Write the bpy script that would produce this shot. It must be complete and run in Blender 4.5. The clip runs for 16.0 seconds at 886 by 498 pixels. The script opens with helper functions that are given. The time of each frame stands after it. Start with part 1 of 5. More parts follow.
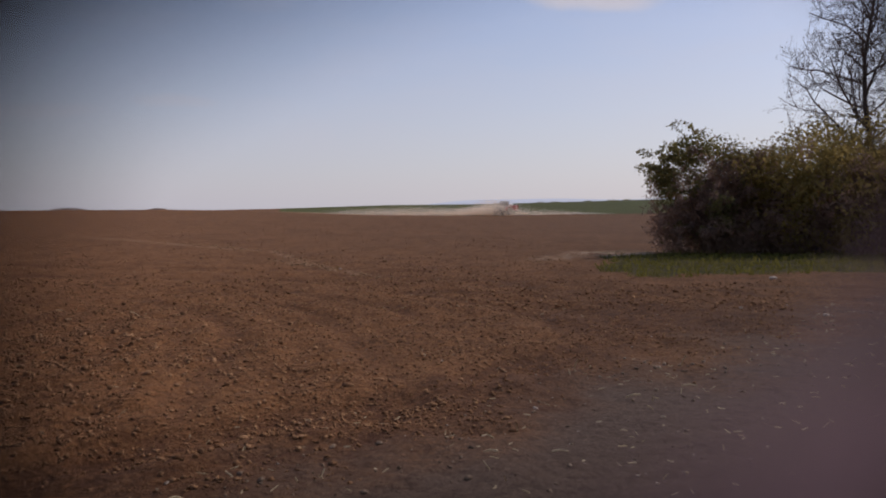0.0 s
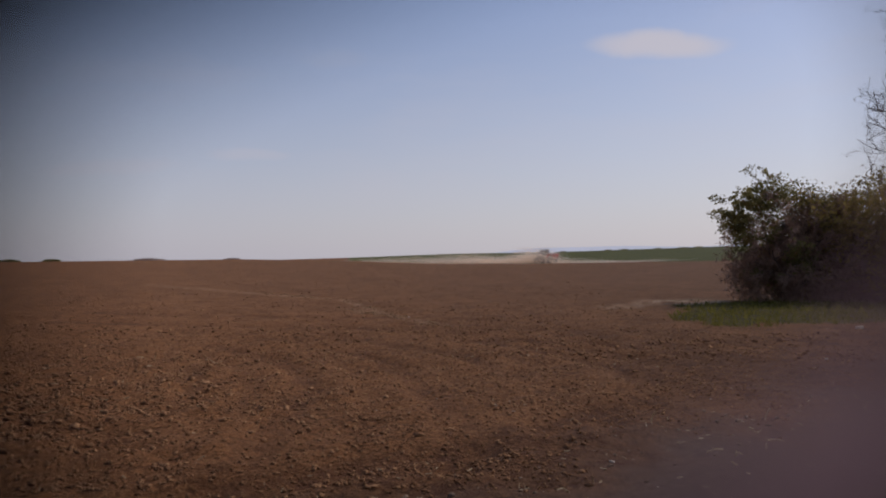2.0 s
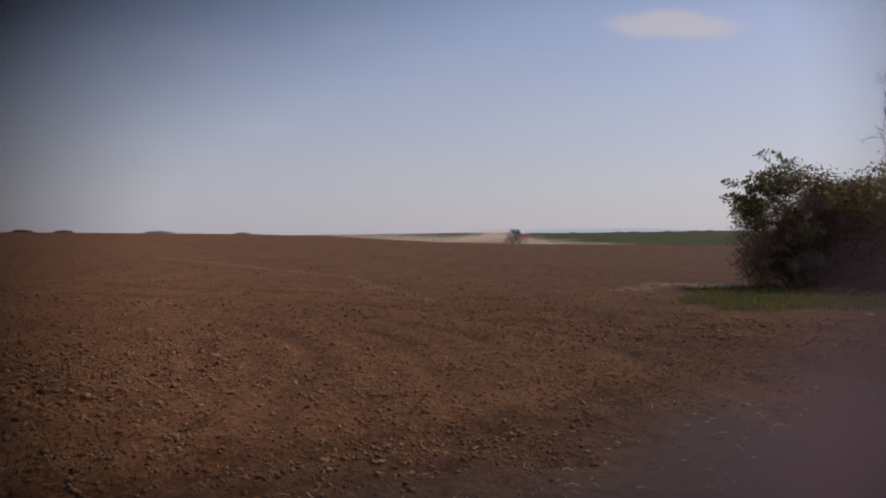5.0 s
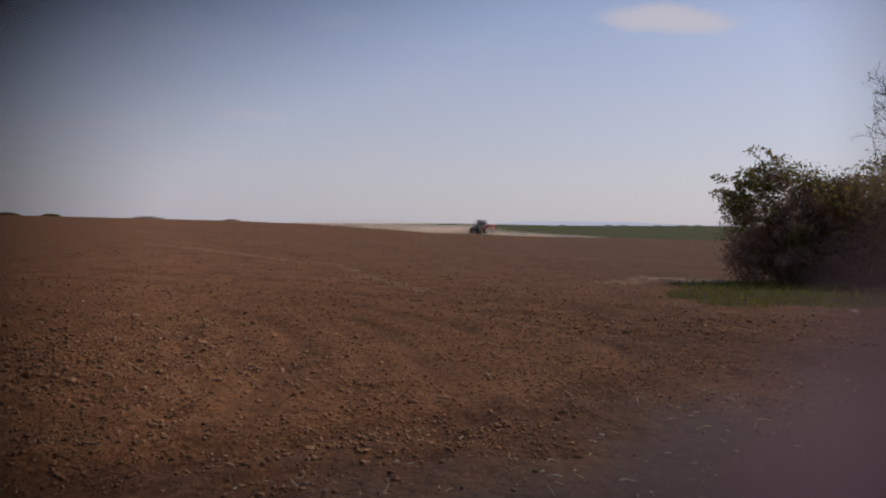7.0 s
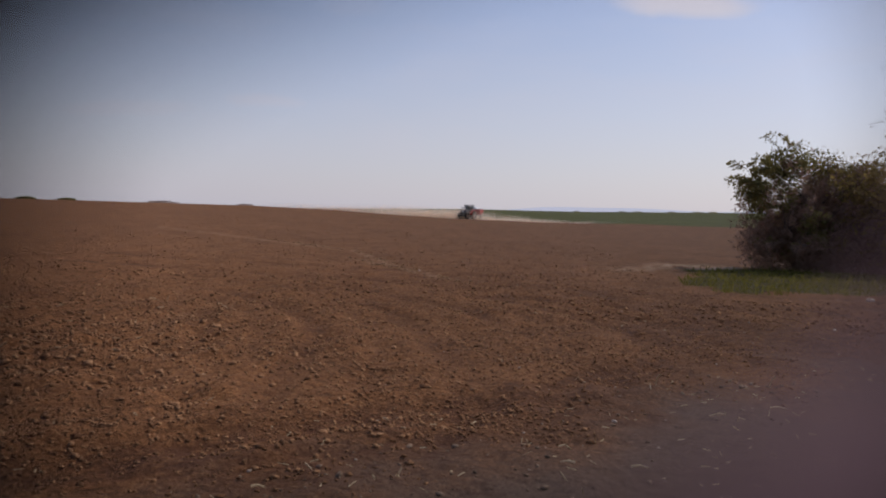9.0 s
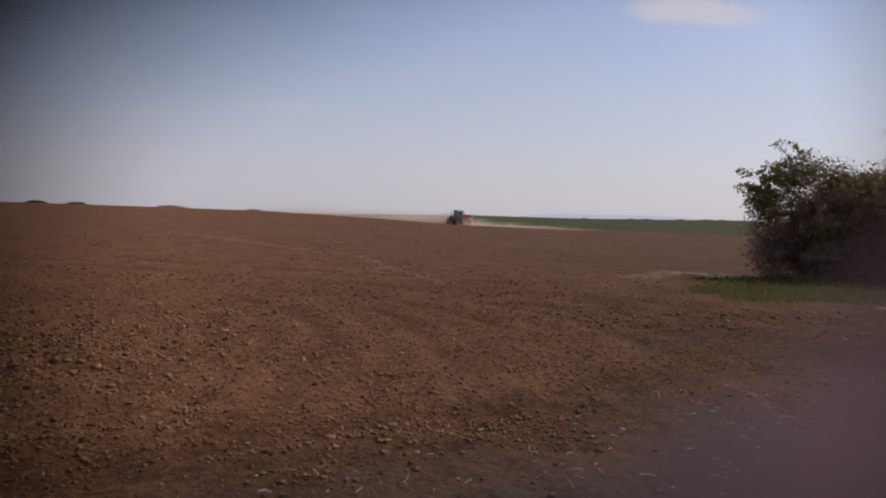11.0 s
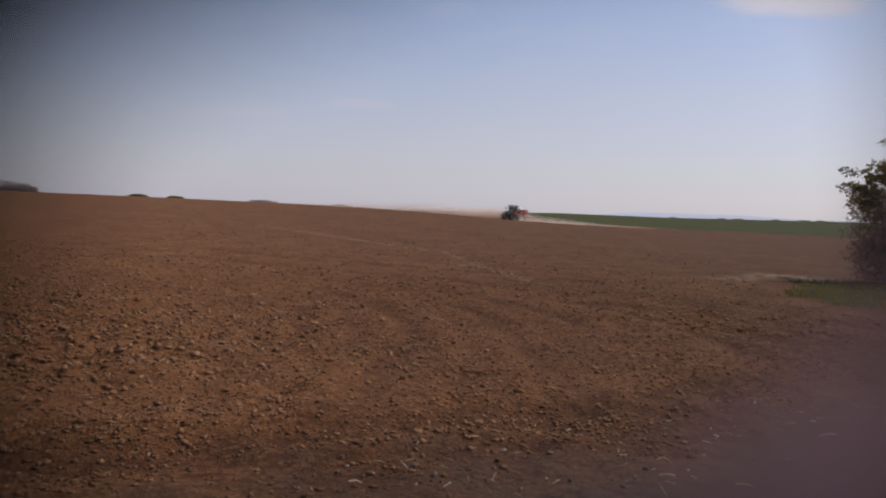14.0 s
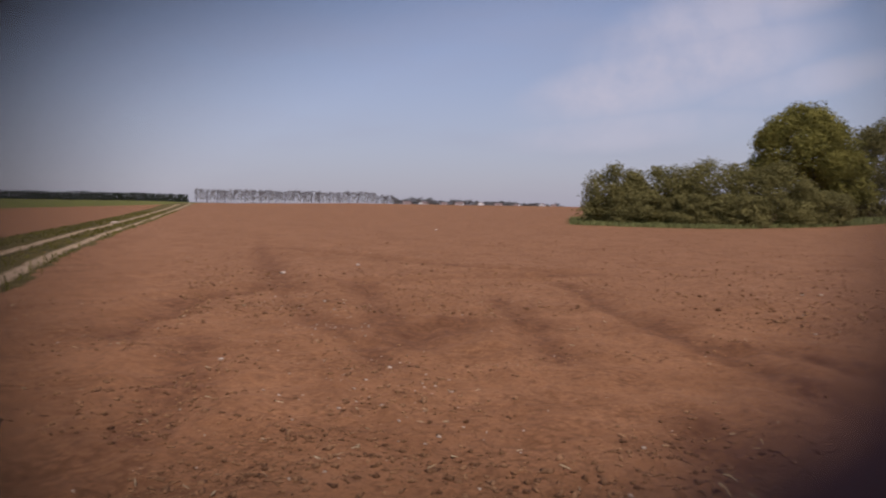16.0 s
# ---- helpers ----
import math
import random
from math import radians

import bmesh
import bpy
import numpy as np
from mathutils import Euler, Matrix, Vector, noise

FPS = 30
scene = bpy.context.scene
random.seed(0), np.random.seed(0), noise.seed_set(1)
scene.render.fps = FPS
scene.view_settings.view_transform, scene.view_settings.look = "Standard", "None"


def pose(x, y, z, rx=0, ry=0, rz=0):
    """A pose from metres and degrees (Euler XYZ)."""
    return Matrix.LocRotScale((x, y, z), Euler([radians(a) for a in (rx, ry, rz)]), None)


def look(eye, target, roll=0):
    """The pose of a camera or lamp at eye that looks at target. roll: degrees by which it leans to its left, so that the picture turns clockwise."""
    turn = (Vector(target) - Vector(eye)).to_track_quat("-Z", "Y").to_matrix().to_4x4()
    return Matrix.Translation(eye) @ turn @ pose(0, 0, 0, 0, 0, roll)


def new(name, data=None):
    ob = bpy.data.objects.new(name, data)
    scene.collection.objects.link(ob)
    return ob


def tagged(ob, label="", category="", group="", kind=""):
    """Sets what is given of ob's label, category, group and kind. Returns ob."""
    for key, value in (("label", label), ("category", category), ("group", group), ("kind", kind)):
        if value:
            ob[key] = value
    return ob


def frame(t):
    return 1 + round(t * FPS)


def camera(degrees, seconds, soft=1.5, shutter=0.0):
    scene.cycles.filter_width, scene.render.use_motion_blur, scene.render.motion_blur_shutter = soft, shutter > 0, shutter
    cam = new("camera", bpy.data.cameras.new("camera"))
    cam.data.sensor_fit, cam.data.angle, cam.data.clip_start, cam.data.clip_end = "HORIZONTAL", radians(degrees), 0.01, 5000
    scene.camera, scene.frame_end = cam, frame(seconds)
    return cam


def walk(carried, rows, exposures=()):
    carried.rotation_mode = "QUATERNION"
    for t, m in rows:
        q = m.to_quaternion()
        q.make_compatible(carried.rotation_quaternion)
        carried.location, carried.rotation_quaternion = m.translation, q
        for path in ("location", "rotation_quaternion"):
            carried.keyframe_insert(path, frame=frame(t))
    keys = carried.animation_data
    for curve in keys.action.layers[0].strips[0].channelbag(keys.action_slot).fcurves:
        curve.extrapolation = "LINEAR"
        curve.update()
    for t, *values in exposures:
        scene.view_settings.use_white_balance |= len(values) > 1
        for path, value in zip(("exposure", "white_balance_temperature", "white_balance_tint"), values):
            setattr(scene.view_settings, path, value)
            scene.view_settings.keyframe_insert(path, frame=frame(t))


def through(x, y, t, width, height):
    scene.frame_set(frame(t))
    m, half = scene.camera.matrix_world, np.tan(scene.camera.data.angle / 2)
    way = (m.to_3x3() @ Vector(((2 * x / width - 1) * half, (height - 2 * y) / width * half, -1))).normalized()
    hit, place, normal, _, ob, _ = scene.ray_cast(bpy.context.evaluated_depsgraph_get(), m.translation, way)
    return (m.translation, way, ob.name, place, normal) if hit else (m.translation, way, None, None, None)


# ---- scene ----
# ---- camera: somebody stands still and pans, the camera held at arm's length from the body ----
EYE, REACH, FOV = 1.6, 0.455, 60.53
cam = camera(FOV, 16.0, soft=2.0, shutter=0.08)
cam.data.dof.use_dof, cam.data.dof.focus_distance, cam.data.dof.aperture_fstop = True, 12.0, 5.1


def aim(yaw, pitch, roll):
    """The camera's pose: degrees to the right of +y, above the level, and of lean to the left."""
    a, p = radians(yaw), radians(pitch)
    eye = Vector((REACH * math.sin(a), REACH * math.cos(a), EYE))
    return look(eye, eye + Vector((math.sin(a) * math.cos(p), math.cos(a) * math.cos(p), math.sin(p))), roll)


AIMS = [
    (0.0, -0.00, -2.75, -0.62),
    (0.5, 0.84, -1.42, -0.49),
    (1.0, 0.85, -1.01, -0.56),
    (1.5, -0.42, -0.46, -1.67),
    (2.0, -4.98, 0.97, -0.91),
    (2.5, -5.71, 1.16, -1.83),
    (3.0, -6.03, 0.78, -2.41),
    (3.5, -6.73, 0.71, -1.50),
    (4.0, -6.43, 0.28, -1.02),
    (4.2, -5.47, -0.28, -0.65),
    (6.3, -6.75, -0.81, 1.47),
    (6.5, -6.18, -0.69, 1.00),
    (7.0, -4.92, -1.35, 1.23),
    (7.5, -5.69, -2.00, 2.28),
    (8.0, -6.45, -2.82, 2.21),
    (8.5, -6.07, -2.78, 1.74),
    (9.0, -5.86, -2.46, 1.51),
    (11.5, -6.80, -2.02, 1.91),
    (12.0, -7.26, -2.24, 1.86),
    (12.5, -7.67, -2.48, 1.61),
    (13.0, -7.32, -2.80, 1.78),
    (13.5, -6.34, -2.68, 2.07),
    (14.0, -12.71, -2.48, 2.52),
    (14.1, -16.03, -2.14, 2.21),
    (14.5, -37.95, -2.11, 2.25),
    (14.7, -51.05, -1.95, 2.01),
    (14.8, -57.10, -2.21, 1.37),
    (15.0, -68.11, -1.89, 1.36),
    (15.5, -89.70, -2.31, 0.19),
    (16.0, -113.42, -2.28, 0.57)]
walk(cam, [(t, aim(y, p, r)) for t, y, p, r in AIMS], exposures=[(0.0, -0.16, 6500, 21), (0.25, -0.10, 6500, 22), (0.5, 0.05, 6500, 25), (0.75, -0.07, 6500, 22), (1.0, -0.14, 6500, 21), (1.6, -0.16, 6500, 21), (2.1, -0.32, 6500, 21), (2.4, -0.40, 6500, 21), (6.5, -0.35, 6500, 21), (9.0, -0.1, 6500, 21), (11.5, -0.19, 6500, 21), (12.6, -0.18, 6500, 21), (12.9, -0.08, 6500, 21), (14.0, -0.12, 6500, 21), (14.6, -0.10, 6500, 24), (15.1, -0.18, 6500, 25), (15.5, -0.15, 6550, 25), (16.0, -0.17, 6550, 25)])

# ---- world, sun ----
SUN_AZ, SUN_EL = 54.0, 46.0
world = bpy.data.worlds.new("sky")
scene.world = world
world.use_nodes = True
wn, wl = world.node_tree.nodes, world.node_tree.links
wn.clear()


def wnode(kind, **values):
    n = wn.new(kind)
    for key, value in values.items():
        n.inputs[key].default_value = value
    return n


def wmath(op, a, b=0.0):
    n = wn.new("ShaderNodeMath")
    n.operation = op
    for i, v in enumerate((a, b)):
        if isinstance(v, (int, float)):
            n.inputs[i].default_value = v
        else:
            wl.new(v, n.inputs[i])
    return n.outputs[0]


sky = wn.new("ShaderNodeTexSky")
sky.sky_type, sky.sun_disc = "NISHITA", False
sky.sun_elevation, sky.sun_rotation = radians(SUN_EL), radians(SUN_AZ)
sky.air_density, sky.dust_density, sky.ozone_density, sky.altitude = 1.0, 1.2, 2.0, 200
where = wn.new("ShaderNodeTexCoord").outputs["Generated"]


def wisp(az, el, wide, high, lean=0.0):
    """A soft lens of cloud round a direction of the sky; wide and high in degrees."""
    a, e = radians(az), radians(el)
    across = Vector((math.cos(a), -math.sin(a), 0))
    middle = Vector((math.sin(a) * math.cos(e), math.cos(a) * math.cos(e), math.sin(e)))
    upward = across.cross(middle)
    c, s = math.cos(radians(lean)), math.sin(radians(lean))
    axes = (across * c + upward * s, upward * c - across * s)
    total = None
    for axis, size in zip(axes, (wide, high)):
        d = wn.new("ShaderNodeVectorMath")
        d.operation = "DOT_PRODUCT"
        wl.new(ragged, d.inputs[0])
        d.inputs[1].default_value = axis
        q = wmath("DIVIDE", wmath("SUBTRACT", d.outputs["Value"], axis.dot(middle)), math.sin(radians(size / 2)))
        q = wmath("MULTIPLY", q, q)
        total = q if total is None else wmath("ADD", total, q)
    n = wn.new("ShaderNodeMapRange")
    n.interpolation_type = "SMOOTHSTEP"
    wl.new(total, n.inputs[0])
    n.inputs[1].default_value, n.inputs[2].default_value = 1.0, 0.05
    front = wn.new("ShaderNodeVectorMath")
    front.operation = "DOT_PRODUCT"
    wl.new(where, front.inputs[0])
    front.inputs[1].default_value = middle
    return wmath("MULTIPLY", n.outputs[0], wmath("GREATER_THAN", front.outputs["Value"], 0.0))


warp = wnode("ShaderNodeTexNoise", Scale=22.0, Detail=4.0)
wl.new(where, warp.inputs["Vector"])
shift = wn.new("ShaderNodeVectorMath")
shift.operation = "MULTIPLY_ADD"
wl.new(warp.outputs["Color"], shift.inputs[0])
shift.inputs[1].default_value = (0.03, 0.03, 0.012)
wl.new(where, shift.inputs[2])
recentre = wn.new("ShaderNodeVectorMath")
recentre.operation = "SUBTRACT"
wl.new(shift.outputs[0], recentre.inputs[0])
recentre.inputs[1].default_value = (0.015, 0.015, 0.006)
ragged = recentre.outputs[0]

# thin high veil, thicker in some parts of the sky, streaked along the horizon
stretch = wn.new("ShaderNodeMapping")
stretch.inputs["Scale"].default_value = (1.3, 1.3, 6.5)
wl.new(ragged, stretch.inputs["Vector"])
veil = wnode("ShaderNodeTexNoise", Scale=1.7, Detail=5.0, Roughness=0.55)
wl.new(stretch.outputs[0], veil.inputs["Vector"])
cover = wn.new("ShaderNodeMapRange")
wl.new(veil.outputs["Fac"], cover.inputs[0])
cover.inputs[1].default_value, cover.inputs[2].default_value = 0.50, 0.80
cover.inputs[4].default_value = 0.30
amount = cover.outputs[0]
puffs = wnode("ShaderNodeTexNoise", Scale=9.0, Detail=6.0, Roughness=0.6)
wl.new(ragged, puffs.inputs["Vector"])
mottle = wn.new("ShaderNodeMapRange")
wl.new(puffs.outputs["Fac"], mottle.inputs[0])
mottle.inputs[1].default_value, mottle.inputs[2].default_value, mottle.inputs[3].default_value = 0.36, 0.62, 0.25
for lens, strength in (((11.2, 15.2, 11.5, 2.4, -6), 0.9), ((-19.3, 8.1, 7, 1.2, 0), 0.35), ((-28.5, 6.9, 11, 1.4, 6), 0.3),
                       ((-13, 15.0, 6, 1.8, 0), 0.10), ((-8, 5.5, 22, 4.5, 0), 0.25), ((-42, 14.2, 9, 2.4, 3), 0.3)):
    soft = wisp(*lens)
    if lens[2] > 13:
        soft = wmath("MULTIPLY", soft, mottle.outputs[0])
    amount = wmath("MAXIMUM", amount, wmath("MULTIPLY", soft, strength))
# brighter cloud in the west
bright = wmath("MULTIPLY", amount, 0.0)
for lens, strength in (((-70.5, 8.4, 13, 1.3, 5), 0.33), ((-66.6, 11.2, 13, 1.5, 7), 0.30), ((-68, 6.2, 12, 1.0, 2), 0.22), ((-78, 15.2, 13, 2.4, 14), 0.30),
                       ((-91, 15.5, 30, 7.0, 18), 0.58), ((-97, 10.5, 26, 6.0, 12), 0.62), ((-88, 9.5, 16, 3.0, 10), 0.40), ((-100, 6.5, 22, 3.5, 4), 0.35)):
    soft = wisp(*lens)
    if lens[2] > 13:
        soft = wmath("MULTIPLY", soft, mottle.outputs[0])
    bright = wmath("MAXIMUM", bright, wmath("MULTIPLY", soft, strength))
# haze thickens towards the horizon
height = wn.new("ShaderNodeSeparateXYZ")
wl.new(where, height.inputs[0])
low = wn.new("ShaderNodeMapRange")
wl.new(height.outputs["Z"], low.inputs[0])
low.inputs[1].default_value, low.inputs[2].default_value, low.inputs[3].default_value, low.inputs[4].default_value = 0.0, 0.37, 0.88, 0.0
haze = wmath("POWER", low.outputs[0], 1.35)
amount = wmath("SUBTRACT", wmath("ADD", amount, haze), wmath("MULTIPLY", amount, haze))
mixed = wn.new("ShaderNodeMix")
mixed.data_type = "RGBA"
wl.new(amount, mixed.inputs["Factor"])
deeper = wnode("ShaderNodeHueSaturation", Saturation=0.96, Value=1.36)
wl.new(sky.outputs[0], deeper.inputs["Color"])
wl.new(deeper.outputs[0], mixed.inputs[6])
toward = wn.new("ShaderNodeVectorMath")
toward.operation = "DOT_PRODUCT"
wl.new(where, toward.inputs[0])
toward.inputs[1].default_value = (math.sin(radians(SUN_AZ)), math.cos(radians(SUN_AZ)), 0)
tone = wn.new("ShaderNodeMix")
tone.data_type = "RGBA"
wl.new(wmath("MULTIPLY_ADD", toward.outputs["Value"], 0.5), tone.inputs["Factor"])
tone.inputs["Factor"].links[0].from_node.inputs[2].default_value = 0.5
tone.inputs[6].default_value, tone.inputs[7].default_value = (4.4, 4.65, 5.7, 1), (8.0, 8.15, 8.55, 1)
wl.new(tone.outputs[2], mixed.inputs[7])
back = wnode("ShaderNodeBackground", Strength=0.082)
lit = wn.new("ShaderNodeMix")
lit.data_type = "RGBA"
wl.new(bright, lit.inputs["Factor"])
wl.new(mixed.outputs[2], lit.inputs[6])
lit.inputs[7].default_value = (7.4, 7.5, 8.2, 1)
wl.new(lit.outputs[2], back.inputs["Color"])
wl.new(back.outputs[0], wn.new("ShaderNodeOutputWorld").inputs["Surface"])

sun = new("sun", bpy.data.lights.new("sun", "SUN"))
sun.data.energy, sun.data.angle, sun.data.color = 3.0, radians(0.6), (1.0, 0.94, 0.85)
sa, se = radians(SUN_AZ), radians(SUN_EL)
sun.matrix_world = look((math.sin(sa) * math.cos(se) * 50, math.cos(sa) * math.cos(se) * 50, math.sin(se) * 50), (0, 0, 0))

# ---- materials ----


class Nodes:
    """Short-hand for building one node material."""

    def __init__(self, name):
        self.mat = bpy.data.materials.new(name)
        self.mat.use_nodes = True
        self.tree = self.mat.node_tree
        self.tree.nodes.clear()
        self.out = self.tree.nodes.new("ShaderNodeOutputMaterial")

    def node(self, kind, ins=None, **attrs):
        n = self.tree.nodes.new(kind)
        if kind == "ShaderNodeMath":
            n.operation = attrs.pop("operation", "ADD")
        if kind == "ShaderNodeMix":
            n.data_type = "RGBA"
        if kind == "ShaderNodeAttribute":
            n.attribute_name = attrs.pop("attribute_name")
        for key, value in (ins or {}).items():
            self.put(n.inputs[key], value)
        return n

    def put(self, socket, value):
        if isinstance(value, bpy.types.NodeSocket):
            self.tree.links.new(value, socket)
        else:
            socket.default_value = value

    def math(self, op, a, b=0.0):
        return self.node("ShaderNodeMath", {0: a, 1: b}, operation=op).outputs[0]

    def noise(self, scale, detail=4.0, rough=0.6, vector=None):
        n = self.node("ShaderNodeTexNoise", {"Scale": scale, "Detail": detail, "Roughness": rough})
        self.put(n.inputs["Vector"], vector if vector is not None else self.coords())
        return n.outputs["Fac"]

    def coords(self):
        if not hasattr(self, "_co"):
            self._co = self.node("ShaderNodeTexCoord").outputs["Object"]
        return self._co

    def ramp(self, fac, a, b, low=0.35, high=0.65):
        m = self.node("ShaderNodeMapRange", {0: fac, 1: low, 2: high})
        return self.mix(m.outputs[0], a, b)

    def span(self, fac, low, high, to0=0.0, to1=1.0):
        return self.node("ShaderNodeMapRange", {0: fac, 1: low, 2: high, 3: to0, 4: to1}).outputs[0]

    def mix(self, fac, a, b):
        n = self.node("ShaderNodeMix", {"Factor": fac})
        self.put(n.inputs[6], a if isinstance(a, bpy.types.NodeSocket) else (*a, 1))
        self.put(n.inputs[7], b if isinstance(b, bpy.types.NodeSocket) else (*b, 1))
        return n.outputs[2]

    def bump(self, height, strength, distance):
        return self.node("ShaderNodeBump", {"Height": height, "Strength": strength, "Distance": distance}).outputs[0]

    def finish(self, color, rough=0.9, metal=0.0, normal=None, spec=0.3, **more):
        b = self.node("ShaderNodeBsdfPrincipled", {"Roughness": rough, "Metallic": metal, "Specular IOR Level": spec})
        self.put(b.inputs["Base Color"], color if isinstance(color, bpy.types.NodeSocket) else (*color, 1))
        if normal is not None:
            self.put(b.inputs["Normal"], normal)
        for key, value in more.items():
            self.put(b.inputs[key.replace("_", " ")], value)
        self.tree.links.new(b.outputs[0], self.out.inputs[0])
        return self.mat


def ground_material():
    n = Nodes("tilled soil, crop and grass")
    co = n.coords()
    tilth = n.node("ShaderNodeAttribute", attribute_name="tilth").outputs["Fac"]
    coarse = n.math("SUBTRACT", 1.0, n.math("MULTIPLY", tilth, 0.42))
    fine, mid, wide, huge = n.noise(38, 5, 0.7), n.noise(7, 5, 0.65), n.noise(0.9, 4, 0.6), n.noise(0.12, 4, 0.6)
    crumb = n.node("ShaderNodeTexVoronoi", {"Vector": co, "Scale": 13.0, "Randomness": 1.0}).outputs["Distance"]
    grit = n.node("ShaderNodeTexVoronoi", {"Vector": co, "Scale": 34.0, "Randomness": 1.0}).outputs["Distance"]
    soil = n.ramp(wide, (0.202, 0.085, 0.031), (0.292, 0.128, 0.048), 0.32, 0.68)
    soil = n.mix(n.span(huge, 0.40, 0.60, 0, 0.75), soil, (0.304, 0.135, 0.052))
    soil = n.mix(n.span(n.noise(0.33, 5, 0.65), 0.52, 0.68, 0, 0.32), soil, (0.150, 0.068, 0.030))
    dry = n.node("ShaderNodeAttribute", attribute_name="dry").outputs["Fac"]
    soil = n.mix(n.math("MULTIPLY", dry, 0.7), soil, n.ramp(mid, (0.228, 0.113, 0.057), (0.312, 0.161, 0.085), 0.35, 0.62))
    soil = n.mix(n.math("MULTIPLY", tilth, n.span(mid, 0.36, 0.60, 0.5, 0.1)), soil, (0.140, 0.066, 0.034))
    soil = n.mix(n.math("MULTIPLY", tilth, 0.4), soil, n.ramp(wide, (0.205, 0.106, 0.060), (0.275, 0.150, 0.088), 0.35, 0.65))
    soil = n.mix(n.math("MULTIPLY", n.span(fine, 0.52, 0.72, 0, 0.8), coarse), soil, (0.46, 0.262, 0.122))
    # hollows between crumbs and grit painted darker, their shade put into the colour
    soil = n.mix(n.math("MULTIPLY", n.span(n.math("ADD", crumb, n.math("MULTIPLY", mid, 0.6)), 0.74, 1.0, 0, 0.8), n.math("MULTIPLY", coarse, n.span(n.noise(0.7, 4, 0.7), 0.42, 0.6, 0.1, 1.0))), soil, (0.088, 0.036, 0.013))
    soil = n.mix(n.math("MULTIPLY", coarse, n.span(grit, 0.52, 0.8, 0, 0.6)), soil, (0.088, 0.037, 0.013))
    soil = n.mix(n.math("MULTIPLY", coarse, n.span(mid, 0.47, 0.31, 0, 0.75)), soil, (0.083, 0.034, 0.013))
    road = n.ramp(fine, (0.092, 0.056, 0.038), (0.205, 0.135, 0.092), 0.3, 0.72)
    road = n.mix(n.span(mid, 0.5, 0.3, 0, 0.6), road, (0.060, 0.035, 0.023))
    crop = n.ramp(n.noise(0.12, 5), (0.085, 0.090, 0.021), (0.125, 0.128, 0.033), 0.3, 0.7)
    grass = n.ramp(n.noise(1.6, 5, 0.7), (0.045, 0.043, 0.011), (0.135, 0.098, 0.032), 0.3, 0.72)
    lane = n.ramp(mid, (0.29, 0.20, 0.125), (0.43, 0.32, 0.21), 0.3, 0.7)
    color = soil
    edge = n.math("MULTIPLY", n.math("SUBTRACT", n.noise(1.6, 5, 0.7), 0.5), 0.9)
    for name, tone in (("road", road), ("crop", crop), ("grass", grass), ("lane", lane)):
        a = n.node("ShaderNodeAttribute", attribute_name=name).outputs["Fac"]
        a = n.span(n.math("ADD", a, n.math("MULTIPLY", edge, n.span(n.math("MULTIPLY", a, n.math("SUBTRACT", 1.0, a)), 0, 0.2))), *((0.08, 0.95) if name == "road" else (0.3, 0.7)))
        color = n.mix(a, color, tone)
    beaten = n.node("ShaderNodeAttribute", attribute_name="road").outputs["Fac"]
    bed = n.node("ShaderNodeAttribute", attribute_name="dusty").outputs["Fac"]
    color = n.mix(n.math("MULTIPLY", bed, n.span(n.noise(2.6, 6, 0.8), 0.44, 0.56, 0.0, 0.9)), color, (0.58, 0.39, 0.23))
    # darker ruts and road edge: moist soil, plus shade painted into tine grooves
    damp_shade = n.node("ShaderNodeAttribute", attribute_name="damp_shade").outputs["Fac"]
    color = n.mix(n.math("MULTIPLY", damp_shade, n.span(n.noise(4.2, 6, 0.8), 0.38, 0.60, 0.12, 0.85)), color, (0.095, 0.041, 0.021))
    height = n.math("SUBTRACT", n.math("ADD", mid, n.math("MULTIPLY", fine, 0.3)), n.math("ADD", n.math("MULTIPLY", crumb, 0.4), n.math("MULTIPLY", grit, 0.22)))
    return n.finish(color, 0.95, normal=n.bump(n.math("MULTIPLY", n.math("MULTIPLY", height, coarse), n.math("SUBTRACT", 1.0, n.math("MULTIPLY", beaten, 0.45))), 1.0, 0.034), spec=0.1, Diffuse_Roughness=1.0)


def grain_material(name, dark, light, rough=0.9, scale=8.0, bump=0.02, spec=0.25, metal=0.0):
    """A surface with a fine and a coarse variation between two tones."""
    n = Nodes(name)
    a, b = n.noise(scale, 5), n.noise(scale / 7, 3)
    isle = n.node("ShaderNodeNewGeometry").outputs["Random Per Island"]
    f = n.math("ADD", n.math("MULTIPLY", n.math("ADD", a, b), 0.35), n.math("MULTIPLY", isle, 0.3))
    return n.finish(n.ramp(f, dark, light, 0.3, 0.75), rough, metal, n.bump(a, 0.6, bump), spec)


def leaf_material(name, dark, light, through=0.25):
    n = Nodes(name)
    isle = n.node("ShaderNodeNewGeometry").outputs["Random Per Island"]
    patch = n.noise(0.55, 3)
    f = n.math("ADD", n.math("MULTIPLY", isle, 0.38), n.math("MULTIPLY", patch, 0.65))
    color = n.ramp(f, dark, light, 0.15, 0.85)
    d = n.node("ShaderNodeBsdfDiffuse", {"Color": color})
    t = n.node("ShaderNodeBsdfTranslucent", {"Color": color})
    m = n.node("ShaderNodeMixShader", {0: through, 1: d.outputs[0], 2: t.outputs[0]})
    n.tree.links.new(m.outputs[0], n.out.inputs[0])
    return n.mat


